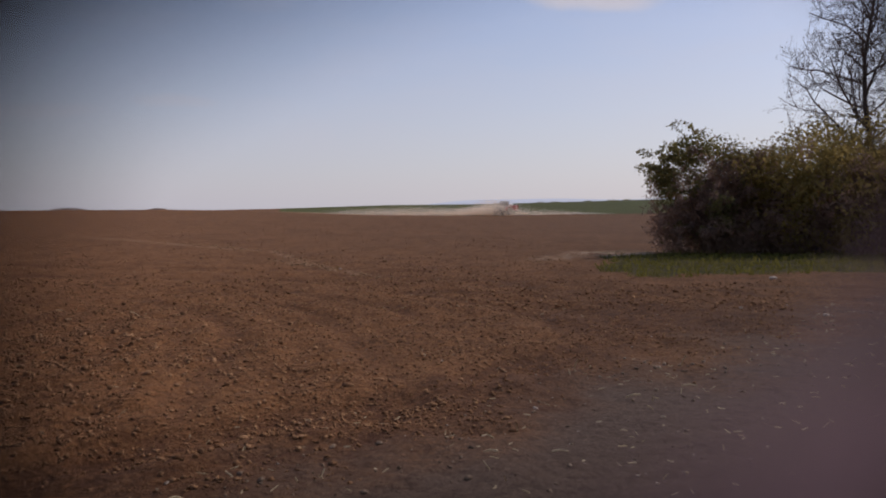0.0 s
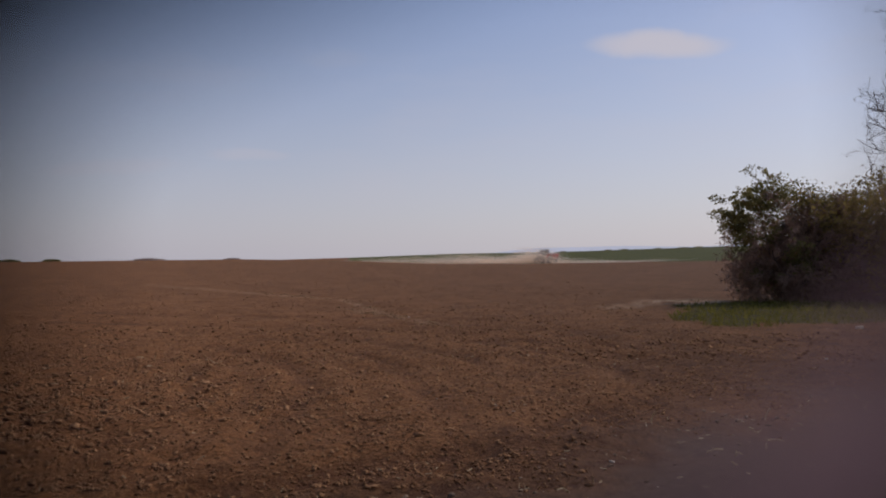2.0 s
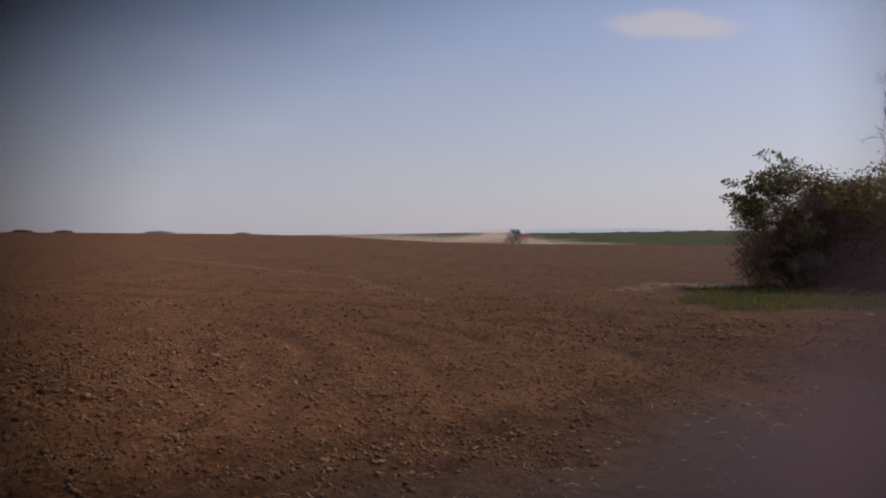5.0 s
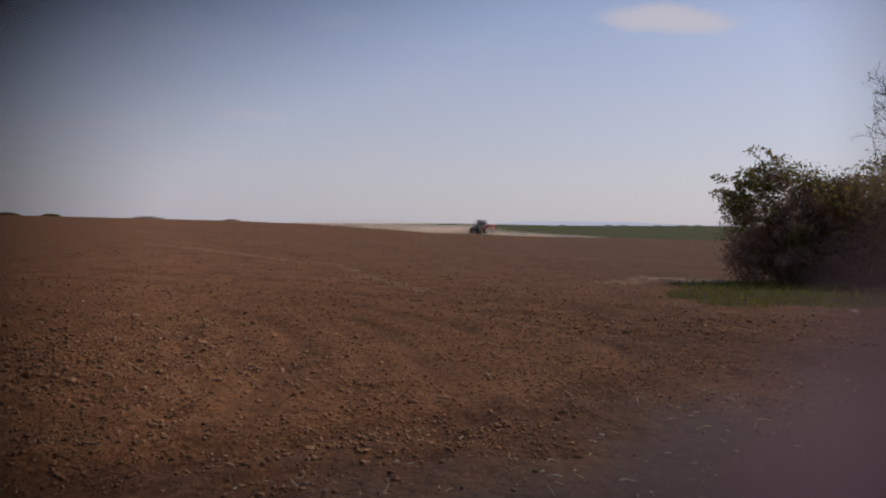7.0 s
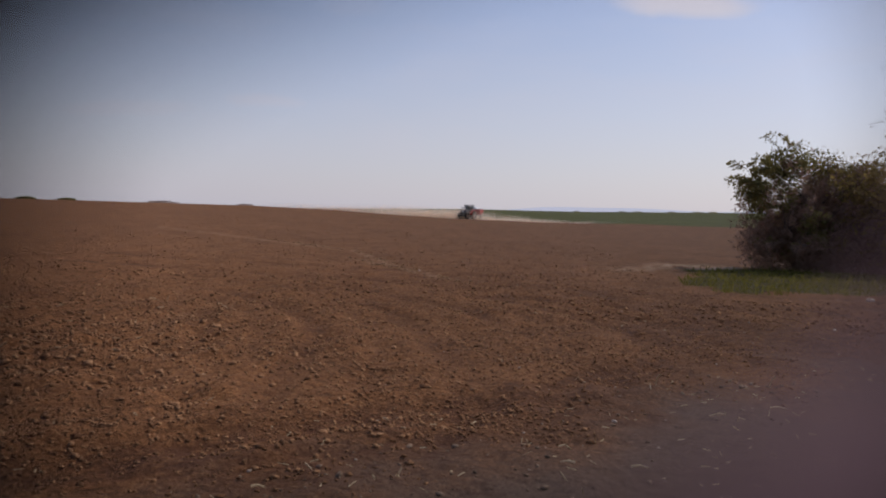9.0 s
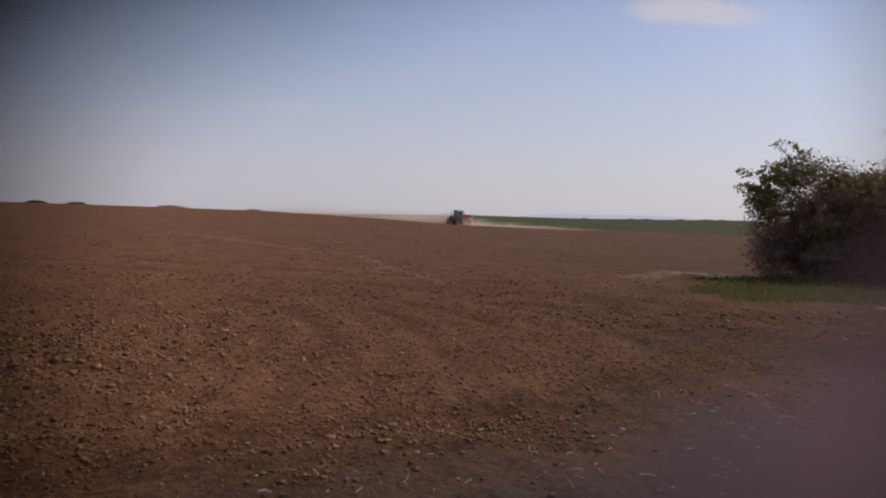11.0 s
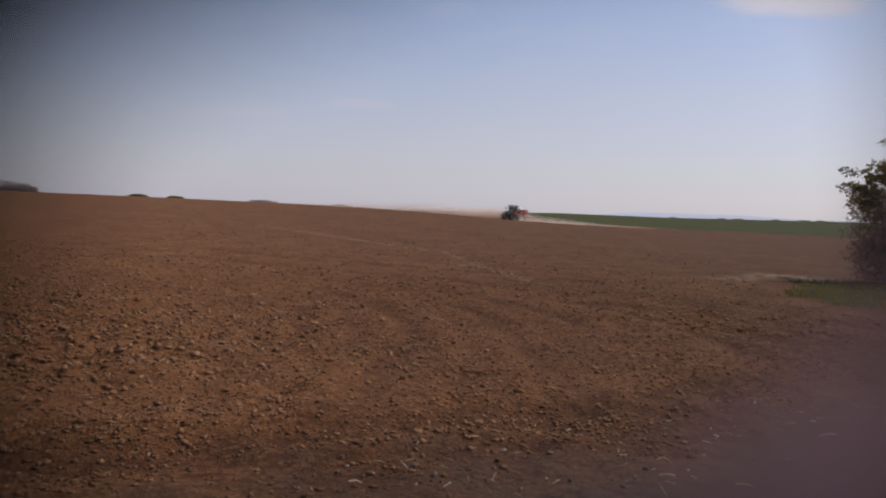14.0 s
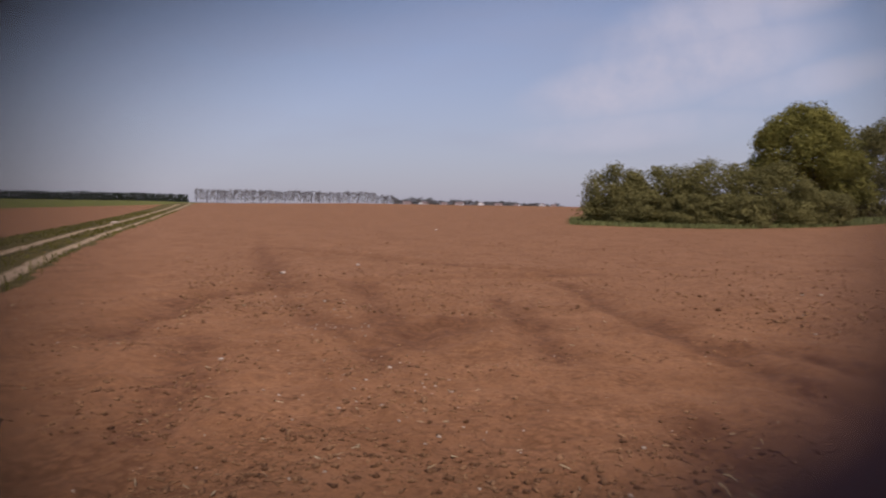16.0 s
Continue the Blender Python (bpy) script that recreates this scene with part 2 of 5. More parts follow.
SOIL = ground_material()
CLOD = grain_material("dry soil clods", (0.105, 0.050, 0.024), (0.400, 0.220, 0.110), 0.95, 30, 0.01, 0.1)
PALE_CLOD = grain_material("pale dry clods", (0.22, 0.125, 0.064), (0.43, 0.275, 0.155), 0.95, 30, 0.01, 0.1)
GRAVEL = grain_material("road gravel", (0.12, 0.080, 0.052), (0.31, 0.225, 0.155), 0.9, 30, 0.01, 0.2)
STONE = grain_material("pale stone", (0.34, 0.26, 0.19), (0.56, 0.46, 0.36), 0.85, 20, 0.01)
STRAW = grain_material("bleached straw", (0.36, 0.27, 0.15), (0.60, 0.49, 0.31), 0.8, 30, 0.003)
BARK = grain_material("grey-brown bark", (0.055, 0.042, 0.036), (0.14, 0.11, 0.095), 0.9, 14, 0.01)
BIRCH = grain_material("pale bark", (0.30, 0.27, 0.24), (0.50, 0.47, 0.43), 0.85, 6, 0.01)
BUD = leaf_material("brown buds", (0.075, 0.055, 0.045), (0.14, 0.11, 0.08), 0.2)
LEAF_GREEN = leaf_material("fresh green leaves", (0.10, 0.092, 0.036), (0.26, 0.228, 0.092), 0.5)
LEAF_OLIVE = leaf_material("olive spring leaves", (0.21, 0.155, 0.055), (0.46, 0.35, 0.12), 0.55)
LEAF_DARK = leaf_material("dark tree leaves", (0.115, 0.108, 0.042), (0.285, 0.252, 0.095), 0.4)
LEAF_WOOD = leaf_material("yellow-green tree leaves", (0.120, 0.118, 0.032), (0.325, 0.292, 0.082), 0.4)
LEAF_RUST = leaf_material("rusty brown twigs and buds", (0.185, 0.145, 0.075), (0.36, 0.28, 0.135), 0.4)
GRASS = leaf_material("grass blades", (0.095, 0.090, 0.018), (0.22, 0.19, 0.05), 0.35)
TWIG = leaf_material("dense brown twigs", (0.19, 0.125, 0.098), (0.40, 0.27, 0.20), 0.55)
HEM = leaf_material("tall pale grass", (0.14, 0.15, 0.055), (0.27, 0.28, 0.11), 0.3)
# for the plate added before the lens as haze at the lower right
LENS_HAZE = leaf_material("thin plum-brown plate for lens haze", (0.168, 0.116, 0.132), (0.19, 0.132, 0.149), 0.98)
RIM_TWIG = leaf_material("pale bare twigs", (0.28, 0.225, 0.2), (0.44, 0.37, 0.33), 0.45)
PINE = leaf_material("dark far conifers", (0.022, 0.03, 0.022), (0.045, 0.055, 0.036), 0.1)
FAR_TWIG = leaf_material("far bare crowns", (0.13, 0.115, 0.11), (0.22, 0.20, 0.19), 0.2)
VILLAGE_TREE = leaf_material("far grey-green crowns", (0.125, 0.12, 0.115), (0.235, 0.225, 0.205), 0.3)
HOUSE_WALL = grain_material("whitewashed house wall", (0.62, 0.60, 0.57), (0.8, 0.78, 0.75), 0.9, 2, 0.01)
ROOF_TILE = grain_material("weathered roof tile", (0.17, 0.12, 0.11), (0.28, 0.21, 0.19), 0.9, 3, 0.02)
GLASS_DARK = grain_material("dark window glass", (0.02, 0.022, 0.026), (0.035, 0.038, 0.045), 0.15, 3, 0.0, 0.5)
# pale blue emission stands in for the hazy air before the hills
HILL = Nodes("far hills with haze as glow").finish((0.3, 0.33, 0.38), 1.0, spec=0.0, Emission_Color=(0.50, 0.54, 0.63, 1), Emission_Strength=0.85)
DUST = leaf_material("soil dust", (0.91, 0.79, 0.64), (0.96, 0.87, 0.75), 0.5)
RED = grain_material("red machine paint", (0.36, 0.035, 0.025), (0.50, 0.055, 0.035), 0.4, 3, 0.002, 0.5)
DARK_PAINT = grain_material("dark grey machine paint", (0.020, 0.022, 0.024), (0.045, 0.047, 0.050), 0.45, 3, 0.002, 0.5)
RUBBER = grain_material("dusty tyre rubber", (0.022, 0.020, 0.018), (0.065, 0.052, 0.042), 0.9, 6, 0.01)
TARP = grain_material("white sheet cover", (0.66, 0.65, 0.62), (0.82, 0.81, 0.78), 0.7, 5, 0.01)
RIM = grain_material("dusty wheel rim paint", (0.16, 0.13, 0.10), (0.30, 0.26, 0.21), 0.5, 5, 0.002)
STEEL = grain_material("worn steel", (0.25, 0.24, 0.23), (0.45, 0.44, 0.42), 0.4, 8, 0.002, 0.5, 0.8)
LAMP = grain_material("lamp lens", (0.75, 0.75, 0.72), (0.85, 0.85, 0.82), 0.15, 8, 0.0, 0.6)
GLASS = Nodes("tinted cab glass").finish((0.35, 0.40, 0.42), 0.05, spec=0.6, Transmission_Weight=0.75)
# for the added plate that darkens the view's edges
BLACK = grain_material("black plate for vignette", (0.004, 0.004, 0.005), (0.010, 0.009, 0.010), 0.8, 60, 0.001, 0.2)


# ---- building helpers ----
rng = np.random.default_rng(7)


def part(name, data, material, parent=None, label="", matrix=None):
    """A mesh object from a bmesh or from (vertices, faces), under a thing or on its own."""
    mesh = bpy.data.meshes.new(name)
    if isinstance(data, bmesh.types.BMesh):
        data.to_mesh(mesh)
        data.free()
    else:
        verts, faces = np.asarray(data[0], dtype=np.float32), data[1]
        if isinstance(faces, np.ndarray):
            k = faces.shape[1]
            mesh.vertices.add(len(verts))
            mesh.vertices.foreach_set("co", verts.ravel())
            mesh.loops.add(faces.size)
            mesh.loops.foreach_set("vertex_index", faces.astype(np.int32).ravel())
            mesh.polygons.add(len(faces))
            mesh.polygons.foreach_set("loop_start", np.arange(0, faces.size, k, dtype=np.int32))
            mesh.update(calc_edges=True)
        else:
            mesh.from_pydata(verts.tolist(), [], faces)
    mesh.materials.append(material)
    ob = new(name, mesh)
    if parent is not None:
        ob.parent = parent
    if matrix is not None:
        ob.matrix_basis = matrix
    return tagged(ob, label)


def thing(name, x, y, z, label, category, group="", turn=0.0, scale=1.0):
    ob = new(name)
    ob.empty_display_size = 0.2
    ob.matrix_basis = pose(x, y, z, 0, 0, turn) @ Matrix.Diagonal((scale, scale, scale, 1))
    return tagged(ob, label, category, group)


def polar(az, r):
    a = np.radians(az)
    return np.sin(a) * r, np.cos(a) * r


def value_noise(x, y, cell, seed):
    """Smooth noise from -1 to 1 on the plan."""
    g = np.random.default_rng(seed).uniform(-1, 1, (256, 256))
    u, v = x / cell, y / cell
    i, j = np.floor(u).astype(int), np.floor(v).astype(int)
    fu, fv = u - i, v - j
    fu, fv = fu * fu * (3 - 2 * fu), fv * fv * (3 - 2 * fv)
    a, b = g[i % 256, j % 256], g[(i + 1) % 256, j % 256]
    c, d = g[i % 256, (j + 1) % 256], g[(i + 1) % 256, (j + 1) % 256]
    return (a * (1 - fu) + b * fu) * (1 - fv) + (c * (1 - fu) + d * fu) * fv


def step(x, low, high):
    t = np.clip((x - low) / (high - low), 0, 1)
    return t * t * (3 - 2 * t)


def to_segment(x, y, ax, ay, bx, by):
    """Distance of plan points to a stretch, and how far along it they lie."""
    dx, dy = bx - ax, by - ay
    s = np.clip(((x - ax) * dx + (y - ay) * dy) / (dx * dx + dy * dy), 0, 1)
    return np.hypot(x - ax - s * dx, y - ay - s * dy), s


# ---- the land: how high above the level the field's rim (150 m) and the fields beyond (450 m) stand, by compass ----
RIM_AZ = (-180, -144, -136, -131, -120, -105, -95, -74, -63, -51, -40, -30, -20, -14, -9, -6, 3.6, 15, 30, 60, 120, 180)
RIM_EL = (.3, .36, .70, .94, 1.1, 1.0, .85, .58, .36, .34, .42, .44, .42, .27, .03, -.13, -.3, -.36, -.36, -.2, .2, .3)
FAR_AZ = (-180, -144, -135, -130, -120, -105, -95, -63, -40, -20, -12, -4, 3.6, 15, 40, 180)
FAR_EL = (1.0, 1.02, 1.06, 0.98, .98, .9, .7, .2, .3, .3, .42, .6, .6, .78, .9, 1.0)


def land(x, y):
    """Height of the smooth ground."""
    x, y = np.asarray(x, float), np.asarray(y, float)
    r, az = np.hypot(x, y), np.degrees(np.arctan2(x, y))
    rim = EYE + 150 * np.tan(np.radians(np.interp(az, RIM_AZ, RIM_EL)))
    far = np.tan(np.radians(np.interp(az, FAR_AZ, FAR_EL)))
    rise = np.clip((r - 15) / 135, 0, 1) ** 1.45 * rim
    s = np.clip((r - 150) / 300, 0, 1)
    beyond = rim * (1 - s) + (EYE + 450 * far) * s
    out = EYE + np.minimum(r, 1000) * far - np.clip(r - 1000, 0, None) * 0.012
    return np.where(r < 150, rise, np.where(r < 450, beyond, out))


def in_road(x, y):
    """The grey beaten road past the camera; 1 on it."""
    d = (x - y) + 6.9 + 0.9 * value_noise(x, y, 1.7, 3) + 0.6 * value_noise(x, y, 0.5, 4)
    return step(d, -1.3, 3.4) * step((x + y) * 0.7071 + value_noise(x, y, 1.9, 6), -2.0, 2.2) * (1 - step(x - y, 12, 14))


# wheel ruts and scrapes: from, to, half width
WEST_RUTS = [(-60, -46, -27.3, -20.4, .35), (-27.3, -20.4, -14.2, -9.8, .55), (-15.2, -10.8, -11.8, -10.5, .45), (-11.8, -10.5, -7.9, -8.2, .45), (-8.2, -7.1, -5.8, -5.2, .35), (-5.8, -5.2, -4.6, -4.4, .3),
             (-16.2, -9.1, -11.4, -5.9, .4), (-11.4, -5.9, -9.3, -4.8, .4), (-11.5, -4.7, -8.8, -4.4, .5), (-14.8, -5.2, -11.3, -3.4, .3), (-11.3, -3.4, -8.8, -2.3, .3),
             (-27.8, -19.6, -23.1, -9.7, .45), (-23.1, -9.7, -21.8, -4.8, .45), (-16.6, -10, -21, -5.4, .4), (-13.6, -9.6, -9.5, -5.7, .25), (-9.5, -5.7, -7.7, -3.9, .25)]
FORE_RUTS = [(-11, -.6, -10, .7, .35), (-10, .7, -8.6, 1.4, .4), (-8.6, 1.4, -6.3, 2.7, .45), (-6.3, 2.7, -4.9, 3.9, .45), (-12.8, -2, -8.6, .1, .3), (-8.6, .1, -6.6, 1.2, .3), (-6.7, -.7, -5.6, -.2, .35), (-18.9, -4.9, -11, -1.4, .3)]
HEADLAND_RUTS = [(-5.0, 3.9, -2.2, 5.0, .4), (-2.6, 5.2, .1, 7.3, .3), (.1, 7.3, 1.6, 9.2, .25), (-.4, 15.9, 2.1, 14.6, .25), (2.1, 14.6, 3.4, 12.1, .25), (3.4, 12.1, 3.9, 10.1, .22),
                 (1.3, 17.6, 2.9, 14.9, .25), (2.9, 14.9, 3.4, 13.3, .25), (3.4, 13.3, 5.0, 10.8, .25), (3.9, 15.6, 5.2, 12.6, .25), (5.0, 15.8, 7.4, 13.6, .25), (6.5, 16.4, 10, 15, .25),
                 (-13, 21, -3, 18.6, .2), (-3, 18.6, 4, 17.4, .2), (-14, 24.5, -3, 21.6, .2), (-3, 21.6, 4, 20.4, .2)]
RUTS = WEST_RUTS + FORE_RUTS + HEADLAND_RUTS
# darker moist soil along the road's edge
MOIST = [(1.8, 12.1, 2.5, 11.2, .8), (2.5, 11.2, 3.6, 11.0, .9), (3.6, 11.0, 5.6, 12.6, .9), (1.9, 9.6, .6, 7.0, .5), (.6, 7.0, -1.5, 5.0, .4)]


def tine_marks(x, y):
    """Grooves of the cultivator turning on the headland: their strength, and 1 on a ridge to -1 in a groove."""
    rho, turn = np.hypot(x + 13, y - 6.5), np.degrees(np.arctan2(x + 13, y - 6.5))
    bent = rho + 0.20 * value_noise(x, y, 2.6, 18) + 0.07 * value_noise(x, y, 0.5, 19)
    where = step(rho, 8.5, 10.5) * (1 - step(rho, 18, 21)) * step(turn, 22, 42) * (1 - step(turn, 92, 104)) * (1 - in_road(x, y))
    return where * (0.55 + 0.45 * value_noise(x, y, 1.9, 20)), 0.6 * np.sin(2 * np.pi * bent / 0.74) + 0.4 * np.sin(2 * np.pi * bent / 1.63 + 1)


def in_clods(x, y):
    """The rough patch of broken sods."""
    return np.exp(-(((x + 6.8) / 3.4) ** 2 + ((y - 8.4) / 3.2) ** 2) ** 1.5)


def relief(x, y):
    """Furrows, ruts and lumps on the land, for the near ground."""
    r = np.hypot(x, y)
    road = in_road(x, y)
    z = 0.030 * value_noise(x, y, 0.9, 11) + 0.026 * value_noise(x, y, 0.33, 12) + 0.016 * value_noise(x, y, 0.17, 13)
    z = z * (1 - 0.65 * road) * (1 + 1.5 * in_clods(x, y))
    strong, wave = tine_marks(x, y)
    z = z + 0.055 * strong * wave
    for ax, ay, bx, by, w in RUTS:
        d, s = to_segment(x, y, ax, ay, bx, by)
        d = d + 0.16 * value_noise(x, y, 0.6, 16) + 0.12 * value_noise(x, y, 1.3, 17)
        soft = np.minimum(step(s, 0, 0.15), 1 - step(s, 0.85, 1))
        z = z + soft * (w - 0.08) * (-0.26 * np.exp(-(d / w) ** 2) + 0.15 * np.exp(-((d - 1.9 * w) / (0.7 * w)) ** 2))
    return z * (1 - step(r, 40, 90))


def ground_z(x, y):
    return float(land(x, y) + relief(np.asarray(float(x)), np.asarray(float(y))))


# where the grass hem of the field wood begins, by compass
HEM_AZ = (-104, -100.3, -97.7, -94.1, -91.7, -89, -86.5, -83.1, -79.7, -76.4, -74.1)
HEM_R = (71, 68, 67.5, 67.5, 69, 73, 78, 92, 108, 126, 138)


def in_lane(x, y):
    """How far along the field lane plan points lie, and how far aside of its near rut."""
    along = -(x + y) * 0.7071
    return along, (x - y - np.interp(along, (21, 27, 38, 56, 78, 105, 300), (4.3, 4.3, 3.9, 2.2, -0.8, -4.8, -36))) * 0.7071


def build_ground():
    az = np.concatenate([np.arange(-158, 46, 0.27), np.arange(46, 200, 2.5)])
    r = np.concatenate([[0.02, 0.5, 1.0, 1.5, 2.0, 2.4], 2.7 * 1.0125 ** np.arange(0, 225), 44.5 * 1.04 ** np.arange(0, 116)])
    A, R = np.meshgrid(az, r, indexing="ij")
    x, y = polar(A, R)
    z = land(x, y) + relief(x, y)
    n, m = A.shape
    i, j = np.meshgrid(np.arange(n), np.arange(m - 1), indexing="ij")
    a, b = i * m + j, ((i + 1) % n) * m + j
    faces = np.stack([a, a + 1, b + 1, b], -1).reshape(-1, 4)
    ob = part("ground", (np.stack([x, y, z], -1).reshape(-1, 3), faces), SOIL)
    tagged(ob, "brown tilled field with grassy verge, crop and beaten road", "ground", kind="structure")
    ob.data.polygons.foreach_set("use_smooth", np.ones(len(faces), dtype=bool))
    wob = 1 + 0.02 * value_noise(A * 3, R * 0, 5, 5)
    crop = step(R * wob, 158, 166) * np.where((A > -12) & (A < 200), 1, 0) * (1 - step(R, 1200, 1500) * 0)
    crop = np.maximum(crop, step(R, 148, 156) * np.where(A < -131.5, 1, 0))
    along, lane_d = in_lane(x, y)
    verge = step(along, 3, 16) * step(lane_d + 0.3 * value_noise(x, y, 1.1, 8), -0.9, -0.4) * (1 - step(lane_d, 4.2, 5.4)) * (R < 460)
    ruts = sum(np.exp(-((lane_d - c - 0.10 * value_noise(x, y, 4, 9)) / 0.30) ** 2) for c in (0.0, 1.9)) * step(along, 6, 14) * (R < 460)
    damp_shade = sum(np.exp(-((to_segment(x, y, *q[:4])[0] + 0.15 * value_noise(x, y, 1.3, 17)) / (0.9 * q[4])) ** 2) for q in RUTS) * (1 - step(R, 26, 48))
    damp_shade = damp_shade + 0.75 * sum(np.exp(-((to_segment(x, y, *q[:4])[0] + 0.3 * value_noise(x, y, 0.9, 23)) / q[4]) ** 2) for q in MOIST)
    # tine grooves darkened as well, groove shade put into the colour
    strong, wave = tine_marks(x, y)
    damp_shade = damp_shade + 0.85 * strong * step(-wave, 0.0, 0.7)
    ruts = ruts + 0.4 * np.exp(-((to_segment(x, y, 4.0, 26.0, 5.5, 27.5)[0] + 0.3 * value_noise(x, y, 0.9, 33)) / 0.5) ** 2) + 0.4 * np.exp(-((to_segment(x, y, 5.4, 29.2, 7.2, 28.3)[0] + 0.3 * value_noise(x, y, 0.9, 35)) / 0.5) ** 2) + 0.55 * np.exp(-((to_segment(x, y, 6.2, 27.2, 8.4, 28.8)[0] + 0.3 * value_noise(x, y, 0.9, 34)) / 0.45) ** 2)
    bank = step(y - 0.08 * x + 0.6 * value_noise(x, y, 1.2, 21), 17.9, 19.2) * step(x - 0.1 * (y - 20) + 0.7 * value_noise(x, y, 1.5, 22), 3.8, 5.4) * (1 - step(y - 0.25 * x, 27.5, 29))
    bank = bank * (1 - step(to_segment(x, y, 4.3, 27.2, 9, 29.5)[0], 1.3, 0.6))
    front = np.interp(A, HEM_AZ, HEM_R)
    hem = step(R, front, front + 1.5) * (1 - step(R, front + 16, front + 19)) * step(A, -105, -103.4) * (1 - step(A, -75, -73.5))
    dusty = 0.5 * np.exp(-((to_segment(x, y, -6.9, 31, -2.9, 21.2)[0] + 0.12 * value_noise(x, y, 0.6, 31)) / 0.14) ** 2)
    dusty = dusty + 0.4 * np.exp(-((to_segment(x, y, -6.0, 26.5, -1.9, 19.6)[0] + 0.12 * value_noise(x, y, 0.6, 32)) / 0.14) ** 2)
    dusty = dusty + 0.4 * np.exp(-(to_segment(x, y, -24, 48, -6.9, 31)[0] / 0.3) ** 2)
    dusty = dusty + 0.6 * np.exp(-((to_segment(x, y, 3.8, 26.0, 5.6, 29.4)[0] + 0.4 * value_noise(x, y, 0.8, 37)) / 0.7) ** 2) + 0.6 * np.exp(-((to_segment(x, y, 5.6, 29.4, 9.5, 28.6)[0] + 0.4 * value_noise(x, y, 0.8, 38)) / 0.7) ** 2)
    dusty = dusty + 0.9 * step(R, 146, 151) * (1 - step(R, 158, 170)) * step(A, -16, -8) * (1 - step(A, 0.5, 4))
    # the west of the field has dried out paler, in patches
    dry = step(-A, 34, 62) * step(R, 7, 22) * (0.8 + 0.35 * value_noise(x, y, 3.1, 41)) + 0.35 * step(R, 14, 40)
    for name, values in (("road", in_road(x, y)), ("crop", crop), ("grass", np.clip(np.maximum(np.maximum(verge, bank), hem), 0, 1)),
                         ("lane", np.clip(ruts, 0, 1)), ("dusty", np.clip(dusty, 0, 1)), ("damp_shade", np.clip(damp_shade, 0, 1)), ("dry", np.clip(dry, 0, 1)), ("tilth", step(-A, 52, 80) * (A > -150))):
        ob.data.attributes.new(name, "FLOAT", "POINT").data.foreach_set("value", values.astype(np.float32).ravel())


build_ground()


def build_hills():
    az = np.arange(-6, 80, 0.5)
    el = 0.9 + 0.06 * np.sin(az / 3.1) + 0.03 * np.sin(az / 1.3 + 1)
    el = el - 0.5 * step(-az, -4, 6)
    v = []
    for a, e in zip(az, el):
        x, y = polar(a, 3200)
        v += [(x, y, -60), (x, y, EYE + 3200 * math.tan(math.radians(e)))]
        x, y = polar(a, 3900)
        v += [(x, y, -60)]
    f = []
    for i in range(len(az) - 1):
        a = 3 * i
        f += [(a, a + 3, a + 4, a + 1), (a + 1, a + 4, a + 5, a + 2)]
    tagged(part("backdrop_hills", (v, f), HILL), "far wooded hills, their blue haze put in as glow", "hills", kind="structure")


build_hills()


# ---- plants ----
def leaf_cloud(centres, size, seed, flat=0.5, out=None, firm=1.0):
    """A small four-sided leaf at each centre, turned at random, or with its face towards out."""
    g = np.random.default_rng(seed)
    c = np.asarray(centres, float)
    k = len(c)
    u = g.normal(size=(k, 3))
    if out is not None:
        face = np.asarray(out) * firm + g.normal(0, 0.45, (k, 3))
        u = np.cross(face, u)
    u /= np.linalg.norm(u, axis=1)[:, None] + 1e-9
    w = np.cross(u, g.normal(size=(k, 3)) if out is None else face)
    w /= np.linalg.norm(w, axis=1)[:, None] + 1e-9
    s = size * g.uniform(0.55, 1.35, (k, 1))
    u, w = u * s, w * s * flat
    v = np.stack([c - u, c + w * 0.9 - u * 0.1, c + u, c - w * 0.9 - u * 0.1], 1).reshape(-1, 3)
    return v, np.arange(4 * k).reshape(k, 4)


def blob_points(blobs, count, seed, hollow=0.55):
    """Points in the outer shell of ragged ellipsoids (x, y, z, rx, ry, rz), and the way outwards at each."""
    g = np.random.default_rng(seed)
    b = np.asarray(blobs, float)
    weight = b[:, 3] * b[:, 5]
    pick = g.choice(len(b), count, p=weight / weight.sum())
    d = g.normal(size=(count, 3))
    d /= np.linalg.norm(d, axis=1)[:, None]
    reach = hollow + (1.04 - hollow) * g.random(count) ** 0.6
    lump = 1 + 0.16 * np.sin(d[:, 0] * 5 + pick) * np.sin(d[:, 1] * 6 + 2 * pick) + 0.14 * np.sin(d[:, 2] * 7 + 3 * pick)
    return b[pick, :3] + d * b[pick, 3:] * (reach * lump)[:, None], d


def crown_blobs(width, base, top, count, seed, depth=None):
    """Sub-crowns that fill a rounded crown, more of them outwards and above."""
    g = np.random.default_rng(seed)
    depth = depth or width
    out = [(0, 0, (base + top) / 2, width * 0.27, depth * 0.27, (top - base) * 0.32)]
    for i in range(count):
        a, h = g.uniform(0, 2 * np.pi), g.uniform(0.05, 0.93)
        reach = 0.42 * math.sqrt(max(0.06, 1 - (2 * h - 0.85) ** 2))
        s = g.uniform(0.13, 0.24)
        out.append((math.cos(a) * reach * width, math.sin(a) * reach * depth, base + (top - base) * h,
                    s * width, s * depth, s * (top - base) * 0.85))
    return out


